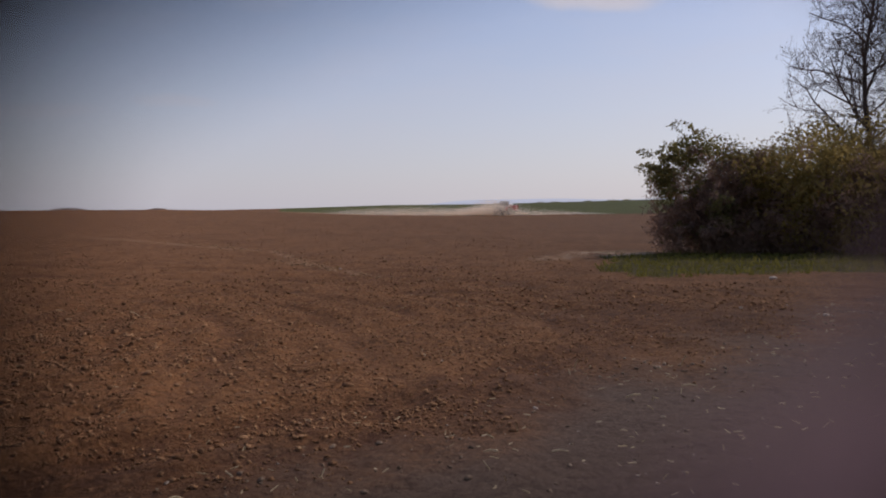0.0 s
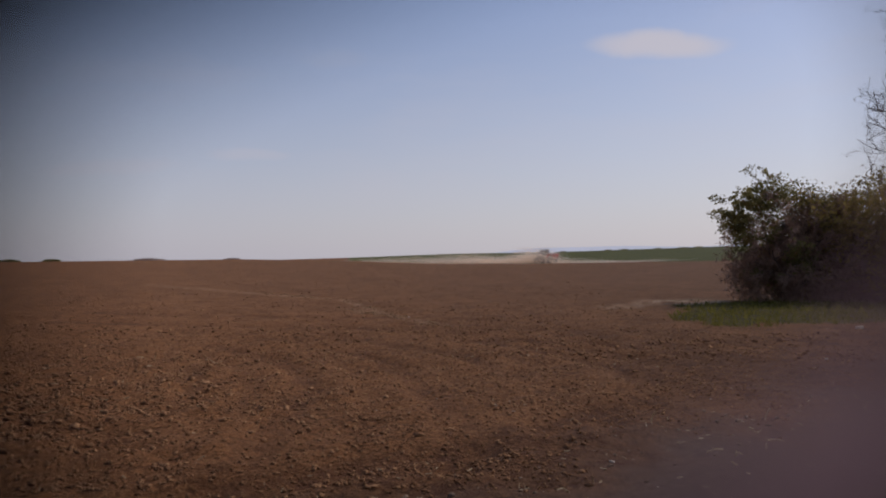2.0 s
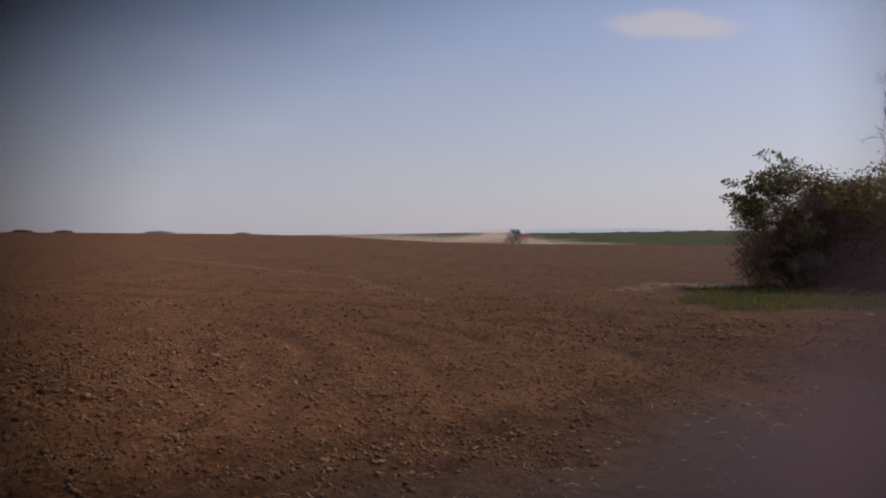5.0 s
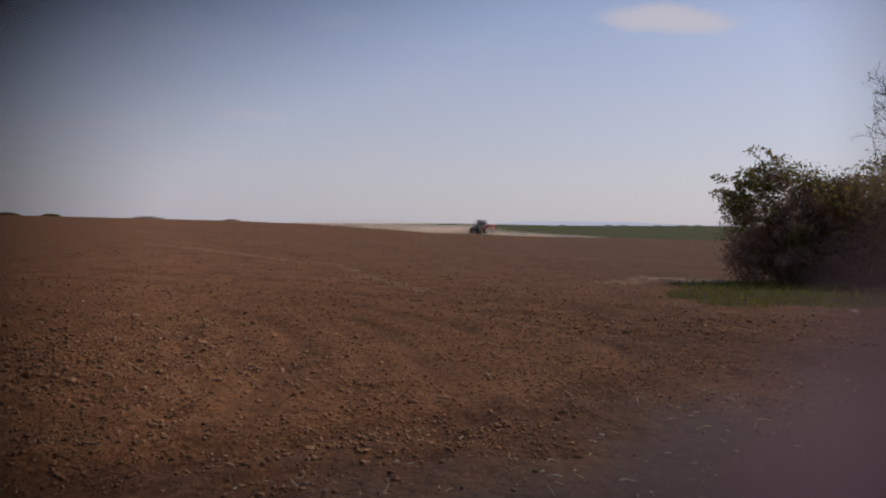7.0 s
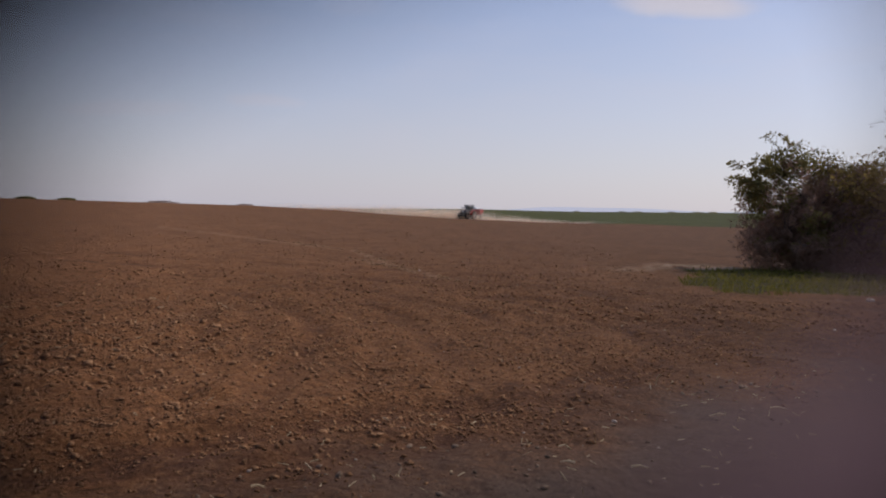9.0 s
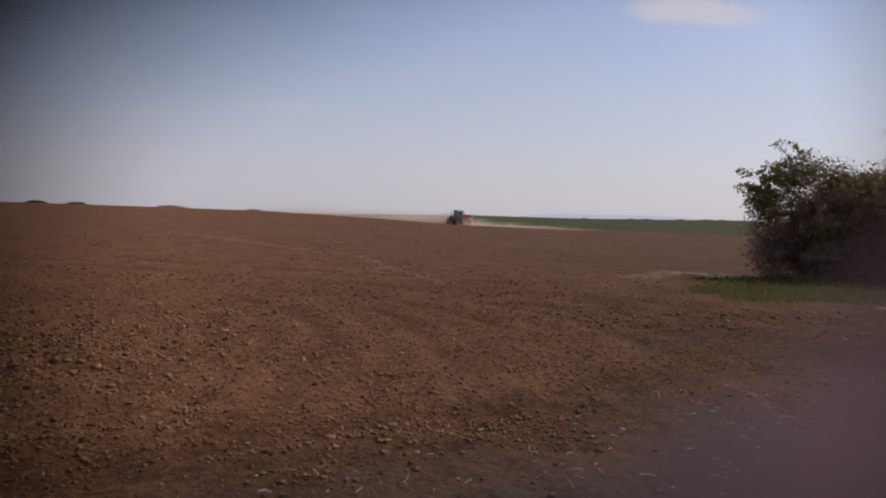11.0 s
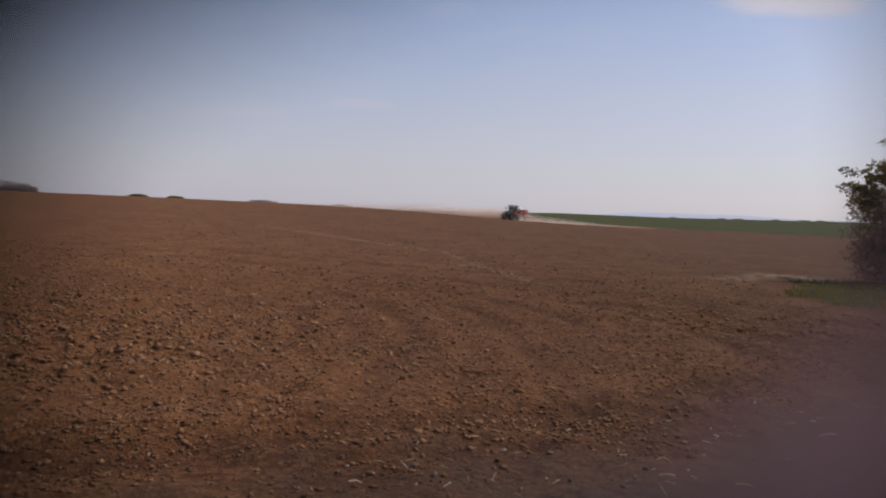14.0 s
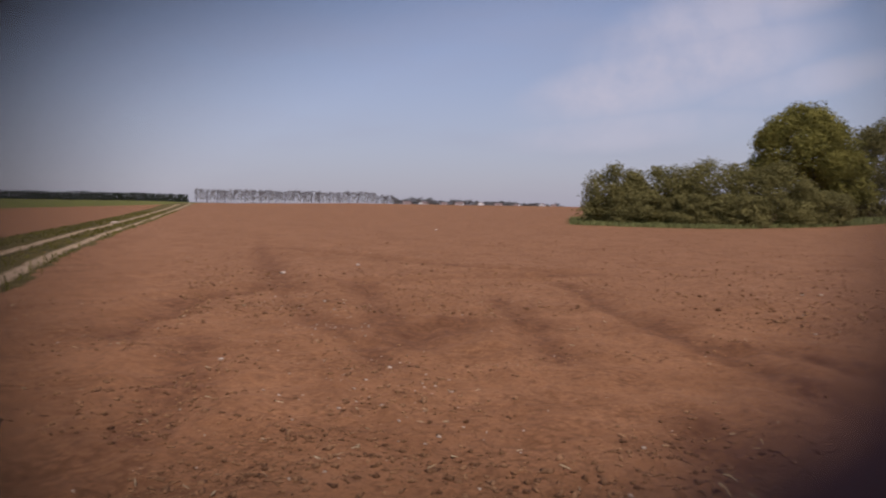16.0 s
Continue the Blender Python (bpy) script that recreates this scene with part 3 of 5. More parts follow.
class Twigs:
    """Tapered limbs, gathered into one mesh; keeps the tips for leaves."""

    def __init__(self, seed):
        self.g, self.v, self.f, self.tips, self.thinnest = np.random.default_rng(seed), [], [], [], 0.003

    def limb(self, path, r0, r1, sides=5):
        n = len(path)
        start = len(self.v)
        for i, p in enumerate(path):
            d = (path[min(i + 1, n - 1)] - path[max(i - 1, 0)]).normalized()
            a = d.orthogonal().normalized()
            b = d.cross(a)
            r = r0 + (r1 - r0) * i / (n - 1)
            for k in range(sides):
                t = 2 * math.pi * k / sides
                self.v.append(tuple(p + a * (math.cos(t) * r) + b * (math.sin(t) * r)))
        for i in range(n - 1):
            for k in range(sides):
                a, b = start + i * sides + k, start + i * sides + (k + 1) % sides
                self.f.append((a, b, b + sides, a + sides))

    def grow(self, p, d, length, r, level, forks, curl=0.25, lift=0.0, spread=0.7, shrink=0.62, droop=0.0):
        path, q, e = [p.copy()], p.copy(), d.normalized()
        steps = 5 if level > 1 else 4
        for i in range(steps):
            e = (e + Vector(self.g.normal(size=3)) * curl * 0.45 + Vector((0, 0, lift - droop * (i / steps)))).normalized()
            q = q + e * (length / steps)
            path.append(q.copy())
        self.limb(path, r, r * 0.45, 6 if level > 2 else (4 if level > 1 else 3))
        if level <= 1:
            self.tips += path[1:]
            return
        for k in range(forks):
            s = 0.25 + 0.75 * (k + self.g.random() * 0.8) / forks
            i = min(int(s * steps), steps)
            w = Vector(self.g.normal(size=3))
            w = (w - e * w.dot(e)).normalized()
            self.grow(path[i], e * (1 - spread * 0.5) + w * spread, length * shrink * self.g.uniform(0.75, 1.2), max(r * 0.5 * (1 - 0.4 * s), self.thinnest),
                      level - 1, forks, curl, lift, spread, shrink, droop)


def dome_blobs(width, base, top, count, seed, depth=None):
    """Small sub-crowns packed over a dome, for a full even crown."""
    g = np.random.default_rng(seed)
    depth = depth or width
    high = top - base
    out = [(0, 0, base + high * 0.45, width * 0.36, depth * 0.36, high * 0.42)]
    for i in range(count):
        a, h = g.uniform(0, 2 * np.pi), g.uniform(-0.75, 1.0)
        ring = math.sqrt(max(0.0, 1 - h * abs(h))) if h > 0 else 1 - 0.22 * h * h
        s = g.uniform(0.10, 0.17)
        k = g.uniform(0.80, 0.94)
        out.append((math.cos(a) * ring * 0.5 * width * k * (1 - 0.5 * s), math.sin(a) * ring * 0.5 * depth * k, base + high * (0.45 + 0.47 * h * k),
                    s * width, s * depth, s * 0.95 * high))
    return out


def shrub(name, az, r, width, height, leaf, label, seed, leaves, size=0.075, depth=None, stems=7, arch=0.0, group="", lean=0.0, low=0.25, core=0.0, sprays=0, loose=0.28):
    """A bush of many stems from the ground, ragged, with gaps at its rim."""
    x, y = polar(az, r)
    ob = thing(name, x, y, ground_z(x, y) - 0.05, label, "bush", group, turn=-az)
    depth = depth or width * 0.8
    tw = Twigs(seed)
    for i in range(stems):
        a = 2 * math.pi * (i + tw.g.random()) / stems
        lay = tw.g.uniform(0.15, 0.55)
        tw.grow(Vector((math.cos(a) * 0.08, math.sin(a) * 0.08, 0)), Vector((math.cos(a) * lay * width / height + lean, math.sin(a) * lay, 1)),
                height * 0.62, 0.05, 3, 5, 0.3, 0.03, 0.75, 0.5, arch)
    part("stem", (tw.v, tw.f), BARK, ob)
    if sprays:
        sp = Twigs(seed + 7)
        for i in range(sprays):
            t = i / (sprays - 1)
            sp.grow(Vector((-width * (.03 + .24 * t), sp.g.uniform(-.6, .6), height * (.80 - .20 * t))), Vector((-0.55 - .75 * t, sp.g.uniform(-.3, .3), 1.1 - .55 * t)),
                    height * sp.g.uniform(.26, .42), 0.016, 2, 6, 0.25, 0.05, 0.6, 0.42, 0.46)
        part("arching_twigs", (sp.v, sp.f), BARK, ob, "thin arching twigs")
        ends = np.array([tuple(q) for q in sp.tips])
        part("spray_leaves", leaf_cloud(ends[sp.g.integers(0, len(ends), 3400)] + sp.g.normal(scale=0.06, size=(3400, 3)), 0.065, seed + 8), leaf, ob)
    blobs = dome_blobs(width, height * low, height * 0.97, 60, seed, depth) if loose < 0.2 else crown_blobs(width, height * low, height * 0.97, 24, seed, depth)
    blobs += [(tw.g.uniform(-.43, .40) * width, tw.g.uniform(-.3, .3) * depth, height * tw.g.uniform(.06, .35), width * .2, depth * .24, height * .2) for i in range(18)]
    tips = np.array([tuple(t) for t in tw.tips])
    pts, out = blob_points(blobs, int(leaves * (1 - loose)), seed + 1, 0.3)
    near = tips[tw.g.integers(0, len(tips), int(leaves * loose))] + tw.g.normal(scale=0.07, size=(int(leaves * loose), 3))
    away = near - np.array([0, 0, height * 0.5])
    pts, out = np.concatenate([pts, near]), np.concatenate([out, away / (np.linalg.norm(away, axis=1)[:, None] + 1e-9)])
    pts, out = pts[pts[:, 2] > 0.05], out[pts[:, 2] > 0.05]
    if core:
        # brown twigs below and within, leaves in clumps above
        clump = value_noise(pts[:, 0] + 40, pts[:, 2] * 1.3 + pts[:, 1] * 0.5 + 40, 0.55, seed)
        brown = clump * 0.9 + core * 2.2 - 1.0 - (pts[:, 2] / height - 0.5) * 1.4 > tw.g.normal(0, 0.25, len(pts))
        part("twig_mass", leaf_cloud(pts[brown], size * 2.1, seed + 3, 0.16), TWIG, ob, "dense brown twigs")
        pts, out = pts[~brown], out[~brown]
    part("crown", leaf_cloud(pts, size, seed + 2, 0.6, out), leaf, ob)
    return ob


def leafy_tree(name, az, r, width, base, height, leaf, label, seed, leaves, size=0.2, trunk=0.3, bark=None, group="", forks=5, clumps=26, depth=None, fill=0.68):
    x, y = polar(az, r)
    ob = thing(name, x, y, ground_z(x, y) - 0.05, label, "tree", group, turn=-az)
    tw = Twigs(seed)
    tw.limb([Vector((0, 0, 0)), Vector((0.04 * width, 0, height * 0.3)), Vector((0, 0, height * 0.62))], trunk, trunk * 0.45, 9)
    for i in range(9):
        a = 2 * math.pi * i / 9 * 1.7
        h = height * (0.24 + 0.04 * i)
        tw.grow(Vector((0, 0, h)), Vector((math.cos(a), math.sin(a), 0.75)), width * 0.34, trunk * 0.36, 3, 4, 0.25, 0.05, 0.7, 0.6)
    part("trunk", (tw.v, tw.f), bark or BARK, ob)
    blobs = dome_blobs(width, base, height, clumps * 2, seed, depth)
    pts, out = blob_points(blobs, leaves, seed + 1, fill)
    part("crown", leaf_cloud(pts, size, seed + 2, 0.7, out), leaf, ob)
    return ob


def bare_tree(name, az, r, height, spread, label, seed, buds, trunk=0.15, levels=4):
    x, y = polar(az, r)
    ob = thing(name, x, y, ground_z(x, y) - 0.05, label, "tree", turn=-az)
    tw = Twigs(seed)
    spine = [Vector((0.25 * math.sin(i * 1.3), 0.2 * math.cos(i), height * i / 7)) for i in range(8)]
    spine[0] = Vector((0, 0, 0))
    tw.limb(spine, trunk, trunk * 0.16, 8)
    tw.thinnest = 0.011
    for i in range(32):
        s = 0.2 + 0.78 * i / 32
        k = s * 7
        p = spine[int(k)].lerp(spine[min(int(k) + 1, 7)], k - int(k))
        a = i * 2.4
        tw.grow(p, Vector((math.cos(a), math.sin(a), 0.55 + 0.5 * s)), spread * (1.15 - 0.75 * s), trunk * 0.46 * (1.05 - 0.70 * s), 4, levels, 0.3, 0.05, 0.75, 0.56)
    part("trunk", (tw.v, tw.f), BARK, ob)
    tips = np.array([tuple(t) for t in tw.tips])
    pts = tips[tw.g.integers(0, len(tips), buds)] + tw.g.normal(scale=0.10, size=(buds, 3))
    part("crown", leaf_cloud(pts, 0.035, seed + 2), BUD, ob)
    return ob


# the hedge beside the field entrance
HEDGE = "hedge bushes"
shrub("hawthorn_bush", 18.9, 29.6, 3.6, 4.2, LEAF_GREEN, "green spring bush with arching thorny twigs at hedge end", 31, 34000, 0.055, stems=9, arch=0.05, group=HEDGE, core=.54, sprays=13, low=.02)
shrub("budding_bush", 21.9, 30.2, 4.6, 4.1, LEAF_OLIVE, "olive-yellow budding bush in the hedge", 32, 38000, 0.06, group=HEDGE, core=.34, low=.03)
shrub("budding_bush", 26.0, 30.4, 5.0, 4.6, LEAF_OLIVE, "olive-yellow budding bush with brown twigs in the hedge", 33, 40000, 0.06, group=HEDGE, core=.34, low=.03)
shrub("budding_bush", 30.8, 31.0, 5.4, 5.3, LEAF_OLIVE, "tall olive-brown budding bush in the hedge", 34, 38000, 0.06, group=HEDGE, core=.34, low=.03)
shrub("budding_bush", 36.0, 32.0, 5.6, 4.8, LEAF_OLIVE, "olive budding bush where the hedge goes on", 35, 8000, 0.085, group=HEDGE, core=.4, low=.05)
shrub("budding_bush", 28.4, 34.5, 7.4, 5.8, LEAF_RUST, "brown bare-twigged bush behind the hedge", 36, 18000, 0.075, group=HEDGE, low=.05)
bare_tree("bare_tree", 28.9, 38.0, 14.0, 4.2, "bare grey tree with swelling buds behind the hedge", 41, 15000)
bare_tree("bare_tree", 32.6, 39.5, 13.0, 4.4, "slim bare tree with dense reddish buds behind the hedge", 42, 34000, 0.13)

# the wood beyond the field
WOOD = "trees of the field wood"
for az, r, w, h, seed in ((-100.7, 76, 6.6, 6.3, 51), (-97.4, 76, 8.2, 6.2, 52), (-93.9, 77, 8.6, 6.9, 53), (-90.4, 77, 8.0, 6.4, 54), (-87.4, 82, 6.8, 4.0, 55), (-92.4, 73, 5.6, 3.4, 56), (-98.8, 73.5, 5.4, 3.6, 57), (-95.6, 73, 5.0, 3.2, 58)):
    shrub("wood_edge_bush", az, r, w, h, LEAF_DARK, "dense dark green bush at the wood's edge", seed, 21000, 0.118, stems=6, group="bushes at the wood's edge", low=0.02, loose=0.10)
leafy_tree("broad_tree", -88.4, 100, 11.4, 3.2, 13.6, LEAF_WOOD, "broad round-crowned tree in young olive leaf", 61, 40000, 0.15, 0.38, group=WOOD, clumps=40, fill=0.5)
leafy_tree("broad_tree", -85.8, 103, 7.6, 0.8, 9.2, LEAF_WOOD, "small yellow-green tree under the broad one", 67, 16000, 0.15, 0.2, group=WOOD, fill=0.5)
leafy_tree("pale_trunk_tree", -83.1, 110, 10.4, 2.2, 13.2, LEAF_DARK, "thin-crowned tree with a pale trunk", 62, 26000, 0.14, 0.24, BIRCH, WOOD, clumps=26, fill=0.5)
leafy_tree("broad_tree", -79.9, 120, 12.0, 1.2, 13.8, LEAF_DARK, "tall olive tree with loose crown", 63, 34000, 0.15, 0.3, group=WOOD, clumps=32, fill=0.5)
leafy_tree("brown_tree", -76.5, 133, 13.0, 0.6, 10.2, LEAF_RUST, "brownish tree in bud with dense twigs", 64, 30000, 0.15, 0.26, group=WOOD, clumps=34, fill=0.5)
leafy_tree("brown_tree", -73.7, 147, 11.0, -0.9, 8.4, LEAF_RUST, "low brownish tree in bud", 68, 18000, 0.17, 0.22, group=WOOD, fill=0.5)
leafy_tree("broad_tree", -71.1, 151, 8.2, -0.9, 8.0, LEAF_DARK, "small round dark green tree", 65, 16000, 0.17, 0.22, group=WOOD, fill=0.5)
leafy_tree("broad_tree", -67.8, 154, 6.4, -0.7, 4.4, LEAF_DARK, "low round dark green tree at the wood's end", 66, 7000, 0.17, 0.2, group=WOOD, fill=0.5)
for az, r, w, h, seed in ((-85.2, 107, 7, 4.2, 71), (-81.8, 118, 10, 4.4, 72), (-78.6, 129, 10, 4.4, 73), (-75.2, 143, 10, 4.2, 75), (-72.4, 150, 8, 4.4, 76), (-69.6, 153, 7, 2.8, 77), (-66.2, 155, 6, 1.9, 78), (-64.8, 156, 5, 1.5, 79), (-63.6, 157, 4, 1.2, 80)):
    shrub("undergrowth_bush", az, r, w, h, LEAF_DARK, "dark undergrowth bush below the trees", seed, 6500, 0.17, stems=5, group="undergrowth of the wood", low=0.02)

# bushes along the far rim of the field
RIM_BUSHES = "bushes along the field's rim"
for az, r, w, h, leaf, seed in ((-58.6, 170, 2.4, 1.2, LEAF_DARK, 81), (-57.3, 172, 2.2, 1.0, LEAF_DARK, 82), (-53.2, 170, 2.4, 1.2, LEAF_DARK, 83), (-51.3, 175, 4.4, 2.7, RIM_TWIG, 84), (-50.0, 176, 3.0, 2.0, RIM_TWIG, 85),
                                (-47.0, 165, 2.6, 1.3, LEAF_DARK, 86), (-45.3, 163, 4.4, 5.0, LEAF_DARK, 87), (-44.0, 172, 4.0, 2.8, RIM_TWIG, 88), (-42.6, 168, 5.6, 2.6, RIM_TWIG, 89), (-41.6, 167, 3.8, 2.2, RIM_TWIG, 90),
                                (-34.6, 170, 3.2, 1.1, LEAF_DARK, 91), (-32.2, 170, 2.8, 1.0, LEAF_DARK, 92), (-26.2, 180, 5.5, .8, RIM_TWIG, 93), (-20.5, 190, 3.0, .6, RIM_TWIG, 94),
                                (4.0, 440, 5, 1.3, LEAF_DARK, 95), (7.3, 440, 6, 1.3, LEAF_DARK, 96), (8.4, 445, 8, 1.3, LEAF_DARK, 97), (10.8, 440, 6, 1.3, LEAF_DARK, 98), (12.6, 440, 9, 1.3, LEAF_DARK, 99), (13.6, 445, 7, 1.3, LEAF_DARK, 100)):
    kind = "dark green rounded bush on the skyline" if leaf is LEAF_DARK else "grey-brown bare bush on the skyline"
    shrub("rim_bush", az, r, w * (1.15 if az < 0 else 0.7), h * (0.6 if az < 0 else 0.45) if leaf is LEAF_DARK else h * 0.82, leaf, kind, seed, (2600 if az < 0 else 900) if leaf is LEAF_DARK else 2600, 0.13, stems=3, group=RIM_BUSHES, low=0.05, loose=0.15 if leaf is LEAF_DARK else 0.28)


def far_house(az, r, wide, eaves, turn):
    """A small gabled house: walls, an overhanging roof, two windows and a door on each long side."""
    x, y = polar(az, r)
    ob = thing("house", x, y, ground_z(x, y) - 0.4, "white gabled house of a far village", "house", "houses of the far village", turn=-az + turn)
    a, b, top = wide / 2, 3.2, eaves + 2.2
    v = [(-a, -b, 0), (a, -b, 0), (a, b, 0), (-a, b, 0), (-a, -b, eaves), (a, -b, eaves), (a, b, eaves), (-a, b, eaves), (-a, 0, top), (a, 0, top)]
    part("wall", (v, [(0, 1, 5, 4), (1, 2, 6, 9, 5), (2, 3, 7, 6), (3, 0, 4, 8, 7)]), HOUSE_WALL, ob)
    for s in (-1, 1):
        lip = [(-a - .4, s * (b + .4), eaves - .25), (a + .4, s * (b + .4), eaves - .25), (a + .4, 0, top + .08), (-a - .4, 0, top + .08)]
        part("roof", (lip + [(p, q, z + .2) for p, q, z in lip], [(0, 1, 2, 3), (4, 5, 6, 7), (0, 1, 5, 4), (1, 2, 6, 5), (2, 3, 7, 6), (3, 0, 4, 7)]), ROOF_TILE, ob)
        for name, c, low, high, half in (("window", -a * .55, .9, 2.0, .5), ("door", 0, 0, 2.0, .45), ("window", a * .55, .9, 2.0, .5)):
            f = s * (b + .05)
            box = [(c - half, f, low), (c + half, f, low), (c + half, f, high), (c - half, f, high)]
            box += [(p, s * b, z) for p, q, z in box]
            part(name, (box, [(0, 1, 2, 3), (0, 1, 5, 4), (1, 2, 6, 5), (2, 3, 7, 6), (3, 0, 4, 7)]), GLASS_DARK, ob)


def far_row():
    """The shelter belt on the skyline: tall thin trunks with light between them."""
    g = np.random.default_rng(5)
    a, k = -131.4, 0
    while a < -117.2:
        r = 860 + g.uniform(-14, 14) + max(0, a + 120) * 12
        h = g.uniform(13.8, 16.0) * (1 if a < -118.5 else 0.8)
        x, y = polar(a, r)
        ob = thing("belt_tree", x, y, ground_z(x, y) - 0.6, "tall thin bare tree of a shelter belt", "tree", "trees of the far shelter belt")
        tw = Twigs(500 + k)
        tw.limb([Vector((0, 0, 0)), Vector((g.uniform(-.4, .4), 0, h * 0.5)), Vector((0, 0, h * 0.95))], 0.42, 0.16, 5)
        for i in range(6):
            t = g.uniform(0, 6.3)
            tw.limb([Vector((0, 0, h * (0.4 + 0.08 * i))), Vector((math.cos(t) * 1.6, math.sin(t) * 1.6, h * (0.55 + 0.08 * i)))], 0.13, 0.05, 3)
        part("trunk", (tw.v, tw.f), BIRCH if k % 3 else BARK, ob)
        blobs = [(g.uniform(-1.3, 1.3), g.uniform(-1, 1), h * s, 2.0, 1.9, h * 0.13) for s in (0.34, 0.5, 0.64, 0.76, 0.86, 0.92)] + [(g.uniform(-1, 1), 0, 0.9, 1.6, 1.2, 1.0)]
        part("crown", leaf_cloud(blob_points(blobs, 380, 600 + k, 0.2)[0], 0.42, 700 + k, 0.6), FAR_TWIG, ob)
        a += g.uniform(0.15, 0.28) * (1 if a < -118.5 else 1.15)
        k += 1
    a = -117.1
    while a < -104.6:
        r = 880 + g.uniform(-20, 30) + max(0, a + 120) * 10
        h = (11.2 + (a + 117) * -0.38) * g.uniform(0.66, 1.1)
        x, y = polar(a, r)
        ob = thing("village_tree", x, y, ground_z(x, y) - 0.6, "rounded grey-green tree among far houses", "tree", "trees round the far village")
        tw = Twigs(500 + k)
        tw.limb([Vector((0, 0, 0)), Vector((0.2, 0, h * 0.3)), Vector((0, 0, h * 0.7))], 0.3, 0.12, 5)
        part("trunk", (tw.v, tw.f), BARK, ob)
        w = g.uniform(6.0, 9.5)
        blobs = [(g.uniform(-.5, .5) * w, g.uniform(-1, 1), h * s, w * 0.5, w * 0.45, h * 0.2) for s in (0.14, 0.3, 0.45, 0.6, 0.72, 0.82)]
        part("crown", leaf_cloud(blob_points(blobs, 420, 600 + k, 0.1)[0], 0.6, 700 + k, 0.6), VILLAGE_TREE, ob)
        a += g.uniform(0.14, 0.34)
        k += 1
    for a, w, h, turn in ((-116.2, 9, 2.9, 10), (-114.9, 12, 3.2, 60), (-113.4, 8, 2.6, 25), (-112.2, 10, 3.4, -20), (-110.6, 7, 4.2, 80), (-109.3, 9, 2.8, 15), (-107.9, 7, 2.4, -35), (-106.0, 8, 3.6, 70), (-105.2, 6, 2.4, 20)):
        far_house(a, 852 + (a + 120) * 10, w, h, turn)
    a = -147.0
    while a < -132.0:
        r = 800 + g.uniform(0, 60)
        h = g.uniform(8.2, 9.2)
        x, y = polar(a, r)
        ob = thing("conifer", x, y, ground_z(x, y) - 0.6, "dark conifer of a far forest edge", "tree", "trees of the far forest")
        tw = Twigs(900 + k)
        tw.limb([Vector((0, 0, 0)), Vector((0, 0, h * 0.9))], 0.3, 0.1, 5)
        part("trunk", (tw.v, tw.f), BARK, ob)
        blobs = [(0, 0, h * s, 2.6 * (1.12 - 0.75 * s), 2.6 * (1.12 - 0.75 * s), h * 0.17) for s in (0.15, 0.35, 0.55, 0.72, 0.86)]
        part("crown", leaf_cloud(blob_points(blobs, 170, 1000 + k, 0.1)[0], 0.75, 1100 + k, 0.7), PINE, ob)
        a += g.uniform(0.12, 0.19)
        k += 1


far_row()


# ---- loose matter on the ground ----
def icosphere(subdiv):
    bm = bmesh.new()
    bmesh.ops.create_icosphere(bm, subdivisions=subdiv, radius=1)
    v = np.array([p.co[:] for p in bm.verts])
    f = np.array([[p.index for p in q.verts] for q in bm.faces])
    bm.free()
    return v, f


OCTAHEDRON = np.array([(1, 0, 0), (0, 1, 0), (-1, 0, 0), (0, -1, 0), (0, 0, 1), (0, 0, -1)], float)
OCTA_FACES = np.array([(i, (i + 1) % 4, 4) for i in range(4)] + [((i + 1) % 4, i, 5) for i in range(4)])


def lumps(count, seed, place, low, high, subdiv=1, squash=0.7, fines=2.2):
    """Many small broken lumps strewn by place(g, n) -> x, y; one mesh."""
    g = np.random.default_rng(seed)
    v0, f0 = icosphere(subdiv) if subdiv else (OCTAHEDRON, OCTA_FACES)
    x, y = place(g, count)
    k = len(x)
    s = low * (high / low) ** (g.random(k) ** fines)
    shape = 1 + g.uniform(-0.5, 0.4, (k, len(v0)))
    v = (v0[None] * shape[:, :, None] + g.normal(0, 0.2, (k, len(v0), 3))) * (s[:, None] * g.uniform(0.7, 1.2, (k, 3)) * (1, 1, squash))[:, None, :]
    t = g.uniform(0, 6.3, k)
    c, sn = np.cos(t)[:, None], np.sin(t)[:, None]
    v = np.stack([v[..., 0] * c - v[..., 1] * sn, v[..., 0] * sn + v[..., 1] * c, v[..., 2]], -1)
    z = land(x, y) + relief(x, y) + s * squash * 0.4
    v = v + np.stack([x, y, z], -1)[:, None]
    return v.reshape(-1, 3), (f0[None] + (np.arange(k) * len(v0))[:, None, None]).reshape(-1, 3)


def on_field(g, n):
    az = g.uniform(-150, 40, n)
    r = 3.0 * (40 / 3.0) ** (g.random(n) ** 0.85)
    x, y = polar(az, r)
    clump = value_noise(x, y, 0.8, 31) + 0.7 * value_noise(x, y, 2.6, 32)
    keep = (g.random(n) < 0.22 + 0.75 * clump) & (in_road(x, y) < 0.2 + 0.6 * g.random(n)) & ~((y > 17) & (x > 4))
    return x[keep], y[keep]


def on_far_field(g, n):
    x, y = polar(g.uniform(-132, 24, n), 13 * (85 / 13.0) ** g.random(n))
    clump = value_noise(x, y, 2.2, 35) + 0.6 * value_noise(x, y, 6.0, 36)
    keep = (g.random(n) < 0.42 + 0.6 * clump) & (in_road(x, y) < 0.3) & ~((y > 17) & (x > 4)) & (in_lane(x, y)[1] < -1)
    return x[keep], y[keep]


